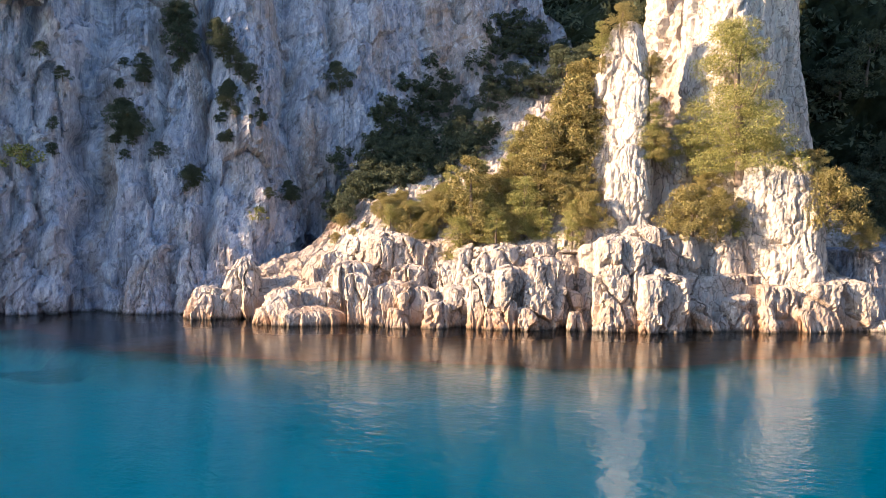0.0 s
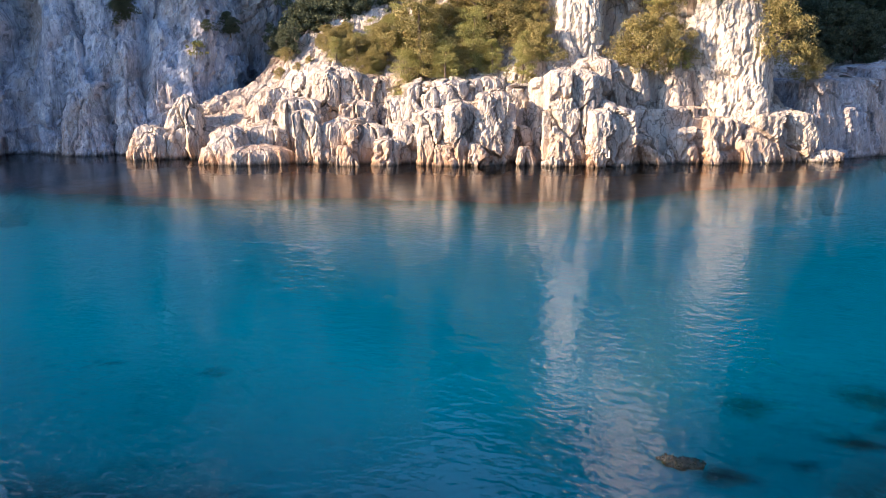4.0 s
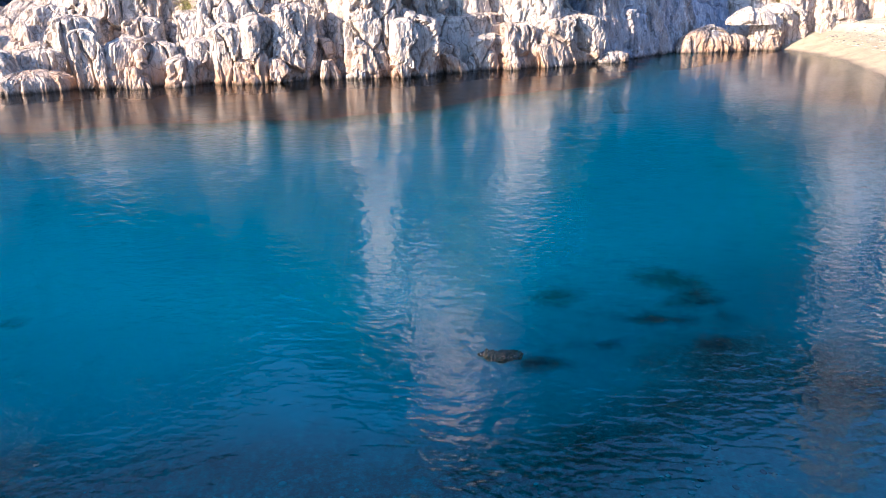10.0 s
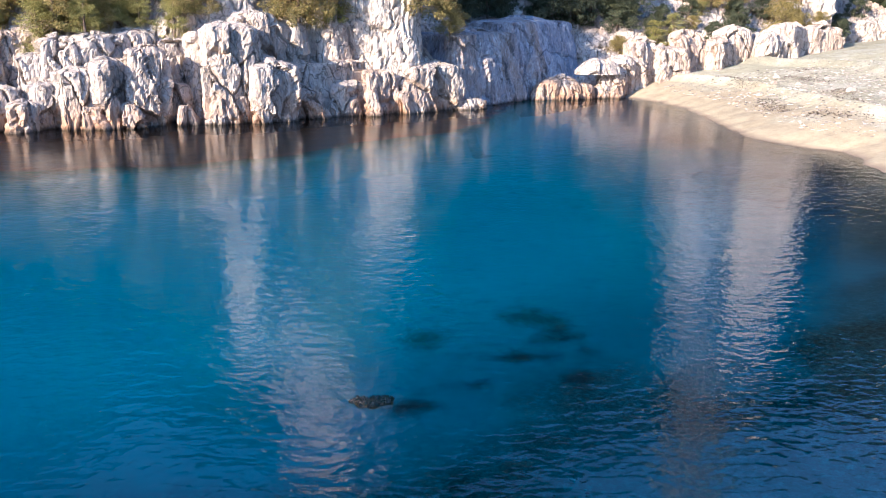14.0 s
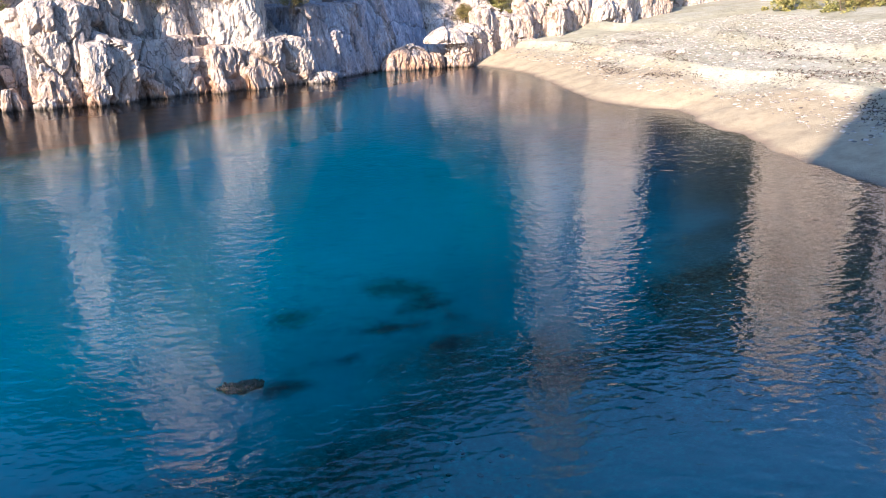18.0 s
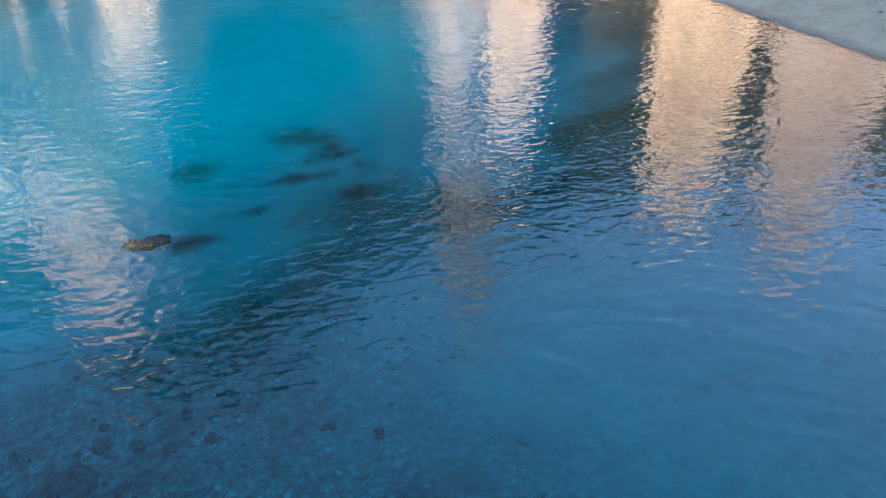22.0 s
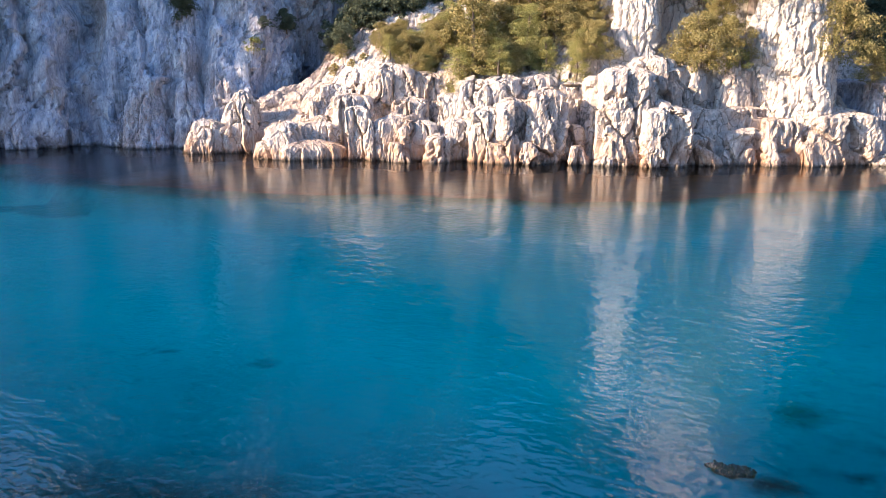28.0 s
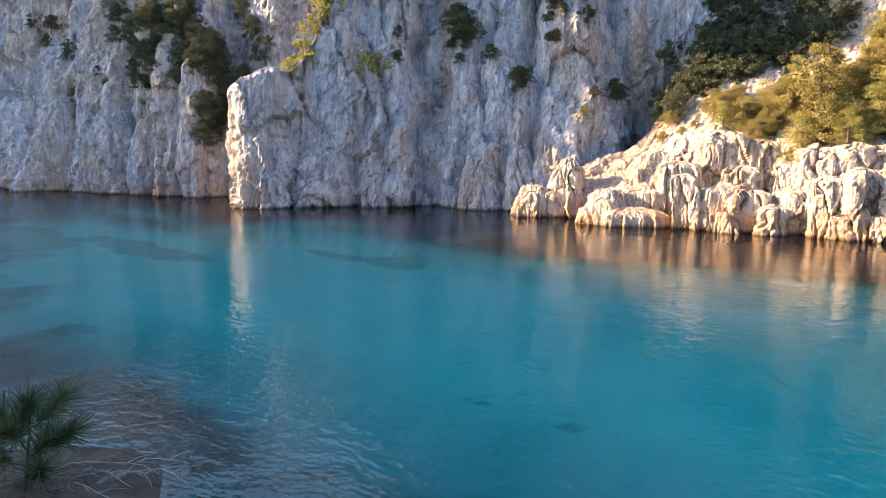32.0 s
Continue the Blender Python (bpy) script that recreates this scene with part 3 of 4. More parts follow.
EAST_END = [(-2.0, 77.0, 1.9, 1.6, 4.1, "block"), (-2.5, 75.1, 0.7, 0.9, 2.0, "dome"), (0.3, 76.3, 1.0, 0.9, 2.0, "dome"), (2.6, 79.6, 3.2, 2.0, 4.5, "block"), (-0.6, 81.6, 2.3, 1.8, 9.9, "cone")]
for n, (x, y, hw, hd, h, shape) in enumerate(WEST_END + STEPS + WALL + SPUR + EAST_END):
    square, taper, top, amp = SHAPES[shape]
    rock("rock_block", x, y, hw * 1.12, hd * 1.15, h, seed=10 + n, yaw=30 + 13 * math.sin(n * 2.3), taper=taper + 0.06 * math.sin(n * 1.7), amp=amp, foot=-2.0, form=(2.5 + 0.5 * math.sin(n * 4.1), 3.0 + 0.6 * math.sin(n * 2.9), 1.0), relief=crag_relief,
         square=square + 0.6 * math.sin(n * 3.1), shift=(0.35 * math.sin(n * 1.3), 0.10 * h), top=top, step=0.13,
         label={"dome": "rounded pale limestone boulder at the waterline", "cone": "tapering pale limestone crag above the water", "slab": "low flat limestone slab lapped by the water", "block": "cracked pale limestone block rising from the water"}[shape], group="shore rocks")
# slabs in shade, put in with CLIFF's grey-blue, and the boulders at the end of the beach
SPLIT = (2.2, 2.8, 0.9)
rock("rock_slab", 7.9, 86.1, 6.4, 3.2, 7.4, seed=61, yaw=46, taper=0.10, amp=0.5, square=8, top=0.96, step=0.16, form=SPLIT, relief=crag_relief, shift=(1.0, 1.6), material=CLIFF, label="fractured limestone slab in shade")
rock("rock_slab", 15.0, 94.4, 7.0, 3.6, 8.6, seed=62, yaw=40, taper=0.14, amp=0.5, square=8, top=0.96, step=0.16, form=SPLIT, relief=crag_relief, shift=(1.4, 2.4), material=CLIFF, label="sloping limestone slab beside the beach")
rock("flat_rock", 7.4, 80.4, 2.1, 1.0, 0.95, seed=63, yaw=24, taper=0.25, amp=0.35, square=3.5, top=0.6, step=0.1, form=(1.1, 0.9, 1.0), relief=crag_relief, label="low flat rock just above the water", foot=-2)
rock("boulder", 17.3, 89.6, 3.4, 1.6, 2.5, seed=64, yaw=14, taper=0.30, amp=0.45, square=3.4, top=0.7, step=0.12, form=(1.9, 2.2, 1.0), relief=crag_relief, shift=(1.0, 0.4), label="wide pale boulder at the water's edge", foot=-2, group="boulders")
rock("boulder", 20.9, 90.6, 1.5, 1.2, 1.7, seed=67, yaw=30, taper=0.3, amp=0.35, step=0.12, form=(1.4, 1.8, 1.0), relief=crag_relief, label="squat boulder in the shade of another", foot=-2, group="boulders")
rock("boulder", 24.2, 92.0, 1.8, 1.5, 3.2, seed=65, yaw=10, taper=0.15, amp=0.45, step=0.12, form=(1.6, 1.8, 1.0), relief=crag_relief, label="ochre boulder beside the beach", foot=-1, group="boulders")
rock("boulder", 22.7, 91.3, 3.0, 1.7, 4.3, seed=66, yaw=14, taper=0.30, amp=0.35, square=2.3, top=0.3, step=0.12, form=(2.4, 1.6, 1.0), relief=crag_relief, label="pale lens-shaped boulder resting on another", foot=2.7, group="boulders")
for n, (x, y, hw, hd, h) in enumerate([(26.5, 94.2, 2.6, 2.0, 4.4), (28.6, 96, 2.8, 2.0, 6.4), (32.2, 96.4, 2.6, 2.2, 5.6), (34.8, 98, 3.2, 2.0, 7.4), (38.6, 98.2, 2.8, 2.2, 6.4), (41.5, 100, 3.4, 2.2, 7.8), (46, 100.8, 3.0, 2.2, 7.0), (50, 103, 3.6, 2.4, 8.4), (55, 105, 3.4, 2.2, 8.0)]):
    rock("rock_block", x, y, hw, hd, h, seed=70 + n, yaw=30 + 14 * math.sin(2.1 * n), amp=0.65, step=0.16, foot=-1, square=5 + n % 3, taper=0.2 + 0.12 * (n % 2), top=0.8 + 0.06 * (n % 3), form=(2.2, 2.3, 1.0), relief=crag_relief, label="sunlit limestone block along the beach", group="beach rocks")
# the pinnacle
spire = tagged(new("pinnacle"), "tall sunlit limestone pinnacle with scrub on its ledges", "rock pinnacle")
TOWER = (3.0, 3.4, 0.9, 0.45)
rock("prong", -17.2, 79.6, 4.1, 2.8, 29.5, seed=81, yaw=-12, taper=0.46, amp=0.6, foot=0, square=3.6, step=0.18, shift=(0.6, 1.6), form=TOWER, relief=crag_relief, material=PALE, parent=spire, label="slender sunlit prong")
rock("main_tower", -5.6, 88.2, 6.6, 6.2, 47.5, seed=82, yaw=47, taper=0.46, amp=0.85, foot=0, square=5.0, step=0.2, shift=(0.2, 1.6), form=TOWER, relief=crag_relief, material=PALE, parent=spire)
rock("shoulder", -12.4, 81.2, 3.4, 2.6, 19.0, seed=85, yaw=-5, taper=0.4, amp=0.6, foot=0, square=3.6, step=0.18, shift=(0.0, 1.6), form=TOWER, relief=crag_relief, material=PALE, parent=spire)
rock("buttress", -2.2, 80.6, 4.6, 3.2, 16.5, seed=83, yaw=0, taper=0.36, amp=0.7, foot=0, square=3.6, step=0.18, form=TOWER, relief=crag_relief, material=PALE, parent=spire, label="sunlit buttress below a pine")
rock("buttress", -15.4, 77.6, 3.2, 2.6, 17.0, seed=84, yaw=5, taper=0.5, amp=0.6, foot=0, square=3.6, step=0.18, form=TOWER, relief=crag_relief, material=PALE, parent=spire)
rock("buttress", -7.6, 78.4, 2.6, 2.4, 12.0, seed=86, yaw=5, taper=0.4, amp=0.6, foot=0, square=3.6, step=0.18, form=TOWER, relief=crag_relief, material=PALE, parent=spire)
# added fin, hidden behind the tower, to throw shade on the hillside
rock("shade_fin", -8.5, 95.5, 9.0, 5.0, 50.0, seed=87, yaw=10, taper=0.3, amp=1.4, foot=0, step=0.5, parent=spire)

rock("valley_pinnacle", 55.6, 113, 5.6, 4.6, 43, seed=91, yaw=-25, taper=0.55, amp=1.6, shift=(-1.5, 1.0), foot=0, step=0.5, material=PALE, label="sunlit limestone pinnacle above the valley", category="rock pinnacle")
rock("valley_pinnacle", 43.0, 121, 4.6, 5.0, 80, seed=94, yaw=-25, taper=0.40, amp=1.8, shift=(9.0, 2.0), foot=0, step=0.5, material=WEATHERED, label="tall grey limestone fin above the valley", category="rock pinnacle")
rock("valley_pinnacle", 46.0, 115.5, 4.5, 4.0, 32, seed=93, yaw=20, taper=0.40, amp=1.4, foot=0, step=0.5, material=CLIFF, label="low limestone tooth above the valley", category="rock pinnacle")
rock("valley_pinnacle", 79, 99, 7.0, 6.0, 52, seed=92, yaw=-35, taper=0.40, amp=2.4, foot=0, step=0.5, material=PALE, label="broad sunlit limestone pinnacle above the beach", category="rock pinnacle")

rock("valley_pinnacle", 95, 88, 10.0, 6.0, 58, seed=95, yaw=-42, taper=0.50, amp=2.4, foot=0, step=0.5, material=TAWNY, label="broad weathered limestone crag above the beach", category="rock pinnacle")

# ---- sea bed, water, beach ----

def shore_x(y):
    """Where the beach meets the water."""
    return np.interp(y, [-10, 22, 32, 38, 43, 46.5, 49, 51.5, 53.5, 56, 60, 66, 72, 81, 87, 92, 96], [27, 27.9, 28.2, 28.4, 29.8, 29.4, 29.9, 31.0, 30.9, 28.9, 27.3, 27.8, 28.4, 29.2, 28.2, 26.2, 23]) + 0.15 * np.sin(y * 1.9)


def beach_z(x, y):
    u = x - shore_x(y)
    z = np.where(u > 0, 1.1 * (1 - np.exp(-u / 5.0)) + 0.115 * np.clip(u, 0, None), 0.16 * u)
    return np.maximum(z, -2.5 - 0.02 * np.abs(u))


def shelf_edge(x):
    return np.interp(x, [-230, -130, -105, -90, -78, -68, -64, -60, -55, -50, -44, -38.8, -34, -29.9, -23.8, -14, -7.8, -2, 3.7, 7, 11, 16],
                     [-20, 21, 29, 36, 36, 35, 44, 46, 44.5, 43, 41, 42, 42.5, 43.5, 46.5, 48.3, 51.8, 58, 63, 68, 82, 95])


def shelf(x, y):
    """One on the rocky shelf along the foot of the cliffs, nought past its edge."""
    p = np.stack([x, y, 0 * x], 1)
    return np.clip((y - shelf_edge(x) + 1.2 * fbm(p * (0.16, 0.16, 0), 4)) / 1.0, 0, 1)


def bed_z(x, y):
    """The sea bed: nearly level, shelving up to the beach."""
    p = np.stack([x, y, 0 * x], 1)
    z = np.minimum(np.maximum(-2.6 + 0.35 * fbm(p * 0.07, 3), np.where(x > 5, 0.13 * (x - shore_x(y)) - 0.02, -9)), 0.5)
    z = z + 0.6 * np.clip((20 - y) / 12, 0, 1) * np.clip((x - 1) / 7, 0, 1)
    return z + (np.maximum(z, -0.8) - z) * shelf(x, y)


def meadow(x, y):
    """One on the dark beds of sea grass off the western cliffs."""
    wob_ = fbm(np.stack([x * 0.11, y * 0.11, 0 * x], 1), 4)
    most = np.zeros(len(x))
    for cx, cy, rx, ry in [(-57.9, 40.6, 5.0, 1.3), (-50.8, 42.0, 4.6, 2.6), (-75, 30, 10, 3.0), (5.6, 67.6, 3.0, 1.5), (-100, 22, 22, 6), (-70, 12, 18, 5)]:
        most = np.maximum(most, np.clip((1.15 - np.hypot((x - cx) / rx, (y - cy) / ry) + 0.5 * wob_) * 3, 0, 1))
    return most


gx, gy = np.meshgrid(np.arange(-230, 31.0, 0.5), np.arange(-60, 105, 0.5), indexing="ij")
flat = np.stack([gx.ravel(), gy.ravel(), np.zeros(gx.size)], 1)
X, Y = flat[:, 0], flat[:, 1]
wob = fbm(flat * (0.11, 0.11, 0), 4)
fine = fbm(flat * (0.6, 0.6, 0), 3)
flat[:, 2] = bed_z(X, Y)
seabed = mesh_object("sea_bed", flat, grid_faces(*gx.shape), SEABED)
tagged(seabed, "pale sand under clear water with dark weed", "sea bed", kind="structure")
# brown marks the shelf where the warm rock reflection is coloured into the bed
west = np.clip((-47 - X) / 6, 0, 1)
brown = shelf(X, Y) * (1 - west) * (1 - meadow(X, Y))
# weed colour on the western shelf stands in for the shaded cliff's dark reflection
weed = np.maximum(meadow(X, Y), shelf(X, Y) * west)
# weed spots; the first paints the soft shadow right of the sunken rock
for cx, cy, rx, ry in [(0.35, 22.0, 1.45, 0.85), (0.9, 27.5, 1.1, 1.4), (4.9, 29.4, 1.8, 1.6), (6.0, 27.4, 1.45, 1.5), (4.3, 25.6, 1.6, 0.7), (3.7, 31.7, 0.4, 0.4), (5.9, 23.7, 1.0, 0.5), (-18.3, 23.7, 0.7, 0.5), (-22.5, 23.0, 0.6, 0.4), (-3.4, 12.6, 0.5, 0.4), (-1.6, 12.6, 0.5, 0.3), (2.4, 23.4, 0.7, 0.4)]:
    weed = np.maximum(weed, np.clip((1.0 - np.hypot((X - cx) / rx, (Y - cy) / ry) + 0.35 * fine) * 1.3, 0, 1))
weed = np.maximum(weed, 0.10 * np.clip(fbm(flat * (0.05, 0.05, 0) + 3, 3) * 2.2, 0, 1))
# darker shingle bed; its outer edge is drawn along the near cliff's shadow line
edge_y = np.interp(X, [-60, -24, -12, -3, 3, 9, 20, 30], [10, 16, 18, 18.8, 21.5, 24.5, 31, 36])
pebble = np.clip((edge_y - Y + (2.2 + 1.5 * (X > 3)) * wob + 0.8 * fine) / 3.0, 0, 1) * (1 - 0.6 * np.clip((21 - Y + 3 * wob) / 8, 0, 1) * np.clip((X - 2 + 3 * wob) / 6, 0, 1))
shallow = np.clip((flat[:, 2] + 1.3 + 0.3 * wob) / 1.0, 0, 1) * (X > 5)
for key, vals in (("weed", weed), ("pebble", pebble), ("shallow", shallow), ("brown", brown)):
    at = seabed.data.attributes.new(key, "FLOAT", "POINT")
    at.data.foreach_set("value", vals)

ub, yb = np.meshgrid(np.r_[np.linspace(-1.5, 14, 70), np.linspace(14.6, 104, 90)], np.arange(-62, 128, 0.45), indexing="ij")
bp = np.stack([(shore_x(yb) + ub).ravel(), yb.ravel(), np.zeros(ub.size)], 1)
swell = 0.12 * fbm(bp * (0.35, 0.12, 1), 3) + 0.30 * fbm(bp * (0.06, 0.04, 1), 2)
berm = 0.55 * np.clip(1 - np.abs(ub.ravel() - 9 - 2.5 * perlin(bp * (0, 0.06, 0))) / 1.8, 0, 1) ** 1.5 + 0.9 * np.clip(1 - np.abs(ub.ravel() - 21 - 4 * perlin(bp * (0, 0.05, 0) + 7)) / 2.4, 0, 1) ** 1.5
bp[:, 2] = beach_z(bp[:, 0], bp[:, 1]) + (swell + berm) * np.clip(ub.ravel() / 6, 0, 1)
beach = mesh_object("beach", bp, grid_faces(*ub.shape), BEACH, solid=True)
at = beach.data.attributes.new("gravel", "FLOAT", "POINT")
at.data.foreach_set("value", np.clip((ub.ravel() - 5.5 + 5 * fbm(bp * (0.2, 0.12, 0), 3)) / 4, 0, 1))
tagged(beach, "pale shingle beach sloping into the water", "beach", kind="structure")

axis_x = np.r_[-1500, -900, -500, -300, np.arange(-230, 33, 1.0)]
axis_y = np.r_[-1500, -900, -500, -250, -120, np.arange(-60, 106, 1.0), 110]
wx, wy = np.meshgrid(axis_x, axis_y, indexing="ij")
wp = np.stack([wx.ravel(), wy.ravel(), np.zeros(wx.size)], 1)
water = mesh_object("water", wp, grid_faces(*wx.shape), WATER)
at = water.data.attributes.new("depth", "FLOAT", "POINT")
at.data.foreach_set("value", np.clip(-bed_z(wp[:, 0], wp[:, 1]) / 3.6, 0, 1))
# scattered-light haze, faded out by hand before the near cliff's shadow line
at = water.data.attributes.new("lit_haze", "FLOAT", "POINT")
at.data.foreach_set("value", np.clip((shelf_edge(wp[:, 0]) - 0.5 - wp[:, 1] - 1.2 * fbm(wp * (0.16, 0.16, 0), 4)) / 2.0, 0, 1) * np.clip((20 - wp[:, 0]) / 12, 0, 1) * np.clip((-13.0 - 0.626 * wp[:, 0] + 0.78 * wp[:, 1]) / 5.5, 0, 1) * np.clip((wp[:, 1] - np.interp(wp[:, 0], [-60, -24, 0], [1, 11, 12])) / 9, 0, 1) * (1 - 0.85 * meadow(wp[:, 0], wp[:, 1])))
tagged(water, "clear turquoise sea water with light ripples", "water", kind="structure")
deep = mesh_object("ground", np.array([(-2500, -2500, -7), (2500, -2500, -7), (2500, 2500, -7), (-2500, 2500, -7)]), [(0, 1, 2, 3)], SEABED)
tagged(deep, "deep sea floor reaching the horizon", "ground", kind="structure")
# low weedy rocks under the water
for x, y, hw, hd, h, n in [(-0.75, 22.15, 0.48, 0.26, -0.3, 95)]:
    g = float(bed_z(np.array([x]), np.array([y]))[0])
    rock("sunken_rock", x, y, hw, hd, g + h, seed=n, yaw=10, amp=0.2, taper=0.5, top=0.3, square=2.6, foot=g - 0.4, step=0.08, form=(0.45, 0.8, 1.0), relief=crag_relief, material=WEEDY, label="dark weedy rock under the water", group="sunken rocks")
k = Mat("bare sunken stone")
BARE = k.done(k.ramp(k.noise(2.2, 6, 0.75), (0.36, (0.04, 0.045, 0.04)), (0.52, (0.13, 0.135, 0.115)), (0.68, (0.33, 0.32, 0.27))), 0.9, k.bump(k.noise(6, 4, 0.7), 0.05))
SUNKEN = [(-2.9, 13.0, 0.62), (-2.1, 12.2, 0.40), (-3.45, 12.6, 0.30), (-0.9, 13.2, 0.24), (-1.5, 13.5, 0.26), (-2.2, 13.8, 0.30), (-1.8, 12.5, 0.20), (-3.2, 11.4, 0.34), (-0.5, 14.2, 0.16), (-3.9, 10.6, 0.30)]
lot = np.random.RandomState(5)
SUNKEN += [(-2.6 + 2.2 * lot.normal(), 12.6 + 1.3 * lot.normal(), 0.10 + 0.16 * lot.uniform() ** 2) for i in range(26)]
for n, (x, y, hw) in enumerate(SUNKEN):
    g = float(bed_z(np.array([x]), np.array([y]))[0])
    rock("sunken_boulder", x, y, hw, hw * 0.8, g + hw * 0.62, seed=101 + n, yaw=20 * n, amp=0.30 * hw, taper=0.45, top=0.4, square=2.4, foot=g - 0.2, step=0.05, material=BARE, form=(0.9 * hw, 0.8, 1.0), relief=crag_relief, label="grey brown boulder on the shingle bed under water", group="sunken boulders")


# ---- trees and scrub ----
from mathutils.bvhtree import BVHTree

base = 0
allv, allf = [], []
for v, f in SOLID:
    allv.append(v)
    allf.append(f + base)
    base += len(v)
ROCKS = BVHTree.FromPolygons(np.concatenate(allv).tolist(), np.concatenate(allf).tolist())


def tube(points, radii, sides=6):
    pts = [Vector(tuple(p)) for p in points]
    verts, faces = [], []
    for i, (p, r) in enumerate(zip(pts, radii)):
        d = (pts[min(i + 1, len(pts) - 1)] - pts[max(i - 1, 0)]).normalized()
        a = d.orthogonal().normalized()
        b = d.cross(a)
        verts += [p + float(r) * (math.cos(t) * a + math.sin(t) * b) for t in (2 * math.pi * j / sides for j in range(sides))]
    for i in range(len(pts) - 1):
        for j in range(sides):
            faces.append((i * sides + j, i * sides + (j + 1) % sides, (i + 1) * sides + (j + 1) % sides, (i + 1) * sides + j))
    return np.array(verts), np.array(faces)


def leaves(centres, spread, count, size, rng, up=0.0, flat_=0.75):
    """Many small leaf sprays round the centres of the crown's clumps."""
    n = len(centres) * count
    c = np.repeat(centres, count, 0)
    d = rng.normal(size=(n, 3))
    d /= np.linalg.norm(d, axis=1)[:, None]
    c = c + d * (np.repeat(spread, count)[:, None] * rng.uniform(0.55, 1.0, (n, 1))) * (1, 1, flat_)
    a = rng.normal(size=(n, 3)) + d * 0.8 + (0, 0, up)
    a /= np.linalg.norm(a, axis=1)[:, None]
    b = np.cross(a, rng.normal(size=(n, 3)))
    b /= np.linalg.norm(b, axis=1)[:, None]
    s = size * rng.uniform(0.6, 1.3, (n, 1))
    v = np.stack([c - a * s * 0.9, c + b * s * 0.42, c + a * s, c - b * s * 0.42], 1).reshape(-1, 3)
    return v, np.arange(4 * n).reshape(-1, 4)


def tree(name, label, category, kind, material, seed, height=5.0, width=4.0, clumps=46, per=48, size=0.17):
    """A tree or bush one unit of its own size, with its foot at the origin."""
    rng = np.random.RandomState(seed)
    root = tagged(new(name), label, category, "vegetation on the rocks")
    lean = rng.uniform(-0.12, 0.12, 2) * height
    if kind == "pine":
        t = rng.uniform(0.03, 1.0, clumps)
        r = width * 0.5 * (1.12 - t) ** 0.6 * rng.uniform(0.25, 1.0, clumps)
    elif kind == "tall":
        t = rng.uniform(0.12, 1.0, clumps)
        r = width * 0.5 * np.sin(np.pi * (0.15 + 0.8 * t)) * rng.uniform(0.2, 1.0, clumps)
    else:
        t = rng.uniform(0.10, 1.0, clumps)
        r = width * 0.5 * np.sqrt(np.clip(1 - (t - 0.25) ** 2 / 0.6, 0.02, 1)) * rng.uniform(0.2, 1.05, clumps)
    ang = rng.uniform(0, 2 * np.pi, clumps)
    c = np.stack([r * np.cos(ang) + lean[0] * t, r * np.sin(ang) + lean[1] * t, t * height], 1)
    spread = rng.uniform(0.08, 0.15, clumps) * width
    v, f = leaves(c, spread * (1.25 if kind == "pine" else 1.0), per, size, rng, 0.3 if kind == "pine" else 0.0, 0.42 if kind == "pine" else 0.75)
    mesh_object("crown", v, f, material, root, smooth=False)
    top = (lean[0] * 0.85, lean[1] * 0.85, height * 0.85)
    tv, tf = tube([(0, 0, -0.6), (lean[0] * 0.2 + 0.06, lean[1] * 0.2, height * 0.25), (lean[0] * 0.5 - 0.05, lean[1] * 0.5, height * 0.55), top],
                  [0.035 * height, 0.028 * height, 0.018 * height, 0.006 * height])
    mesh_object("trunk", tv, tf, BARK, root)
    for j in rng.choice(clumps, 6, replace=False):
        z0 = 0.62 * t[j]
        foot = np.array((lean[0] * z0, lean[1] * z0, height * z0))
        mesh_object("branch", *tube([foot, foot * 0.45 + c[j] * 0.55 + (0, 0, -0.03 * height), c[j]], [0.012 * height, 0.009 * height, 0.003 * height], 4), BARK, root)
    return root


# tufts of weed on the sea bed
k = Mat("sea grass")
GRASS = k.done(k.ramp(k.geo.outputs["Random Per Island"], (0.0, (0.012, 0.012, 0.010)), (0.6, (0.045, 0.034, 0.022)), (1.0, (0.14, 0.085, 0.045))), 0.8)
lot = np.random.RandomState(8)
for x, y, rx, ry, tall_ in [(-0.9, 22.2, 0.42, 0.24, 0.2)]:
    hub = lot.normal(size=(90, 2)) * (0.48 * rx, 0.48 * ry)
    g = bed_z(hub[:, 0] + x, hub[:, 1] + y)
    v, f = leaves(np.c_[hub, g + tall_ * 0.5 * lot.uniform(0, 1, 90)] + (x, y, 0), np.full(90, 0.12), 40, 0.09, lot, 0.8)
    tagged(mesh_object("seaweed_patch", v, f, GRASS, smooth=False), "dark ragged patch of weed on the pale sand", "seaweed", "weed on the sea bed")

KINDS = {
    "p": [tree("pine_tree", "sunlit green pine on the rocks", "pine tree", "pine", PINE, s, 7.0, 6.0, 76, 170, 0.085) for s in (1, 2, 3)],
    "o": [tree("oak_scrub", "golden brown evergreen scrub in low sun", "shrub", "bush", OAK, s, 4.2, 5.0, 78, 170, 0.078) for s in (4, 5, 6)],
    "t": [tree("tall_scrub", "tall brown and green scrub tree", "tree", "tall", OAK, s, 7.0, 4.5, 78, 170, 0.085) for s in (7, 8)],
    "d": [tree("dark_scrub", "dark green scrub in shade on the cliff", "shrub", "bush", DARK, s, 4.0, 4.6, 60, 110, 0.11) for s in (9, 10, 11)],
    "y": [tree("bright_bush", "small yellow-green bush on a cliff ledge", "shrub", "bush", PINE, s, 1.8, 3.0, 30, 40, 0.13) for s in (12, 13)],
}
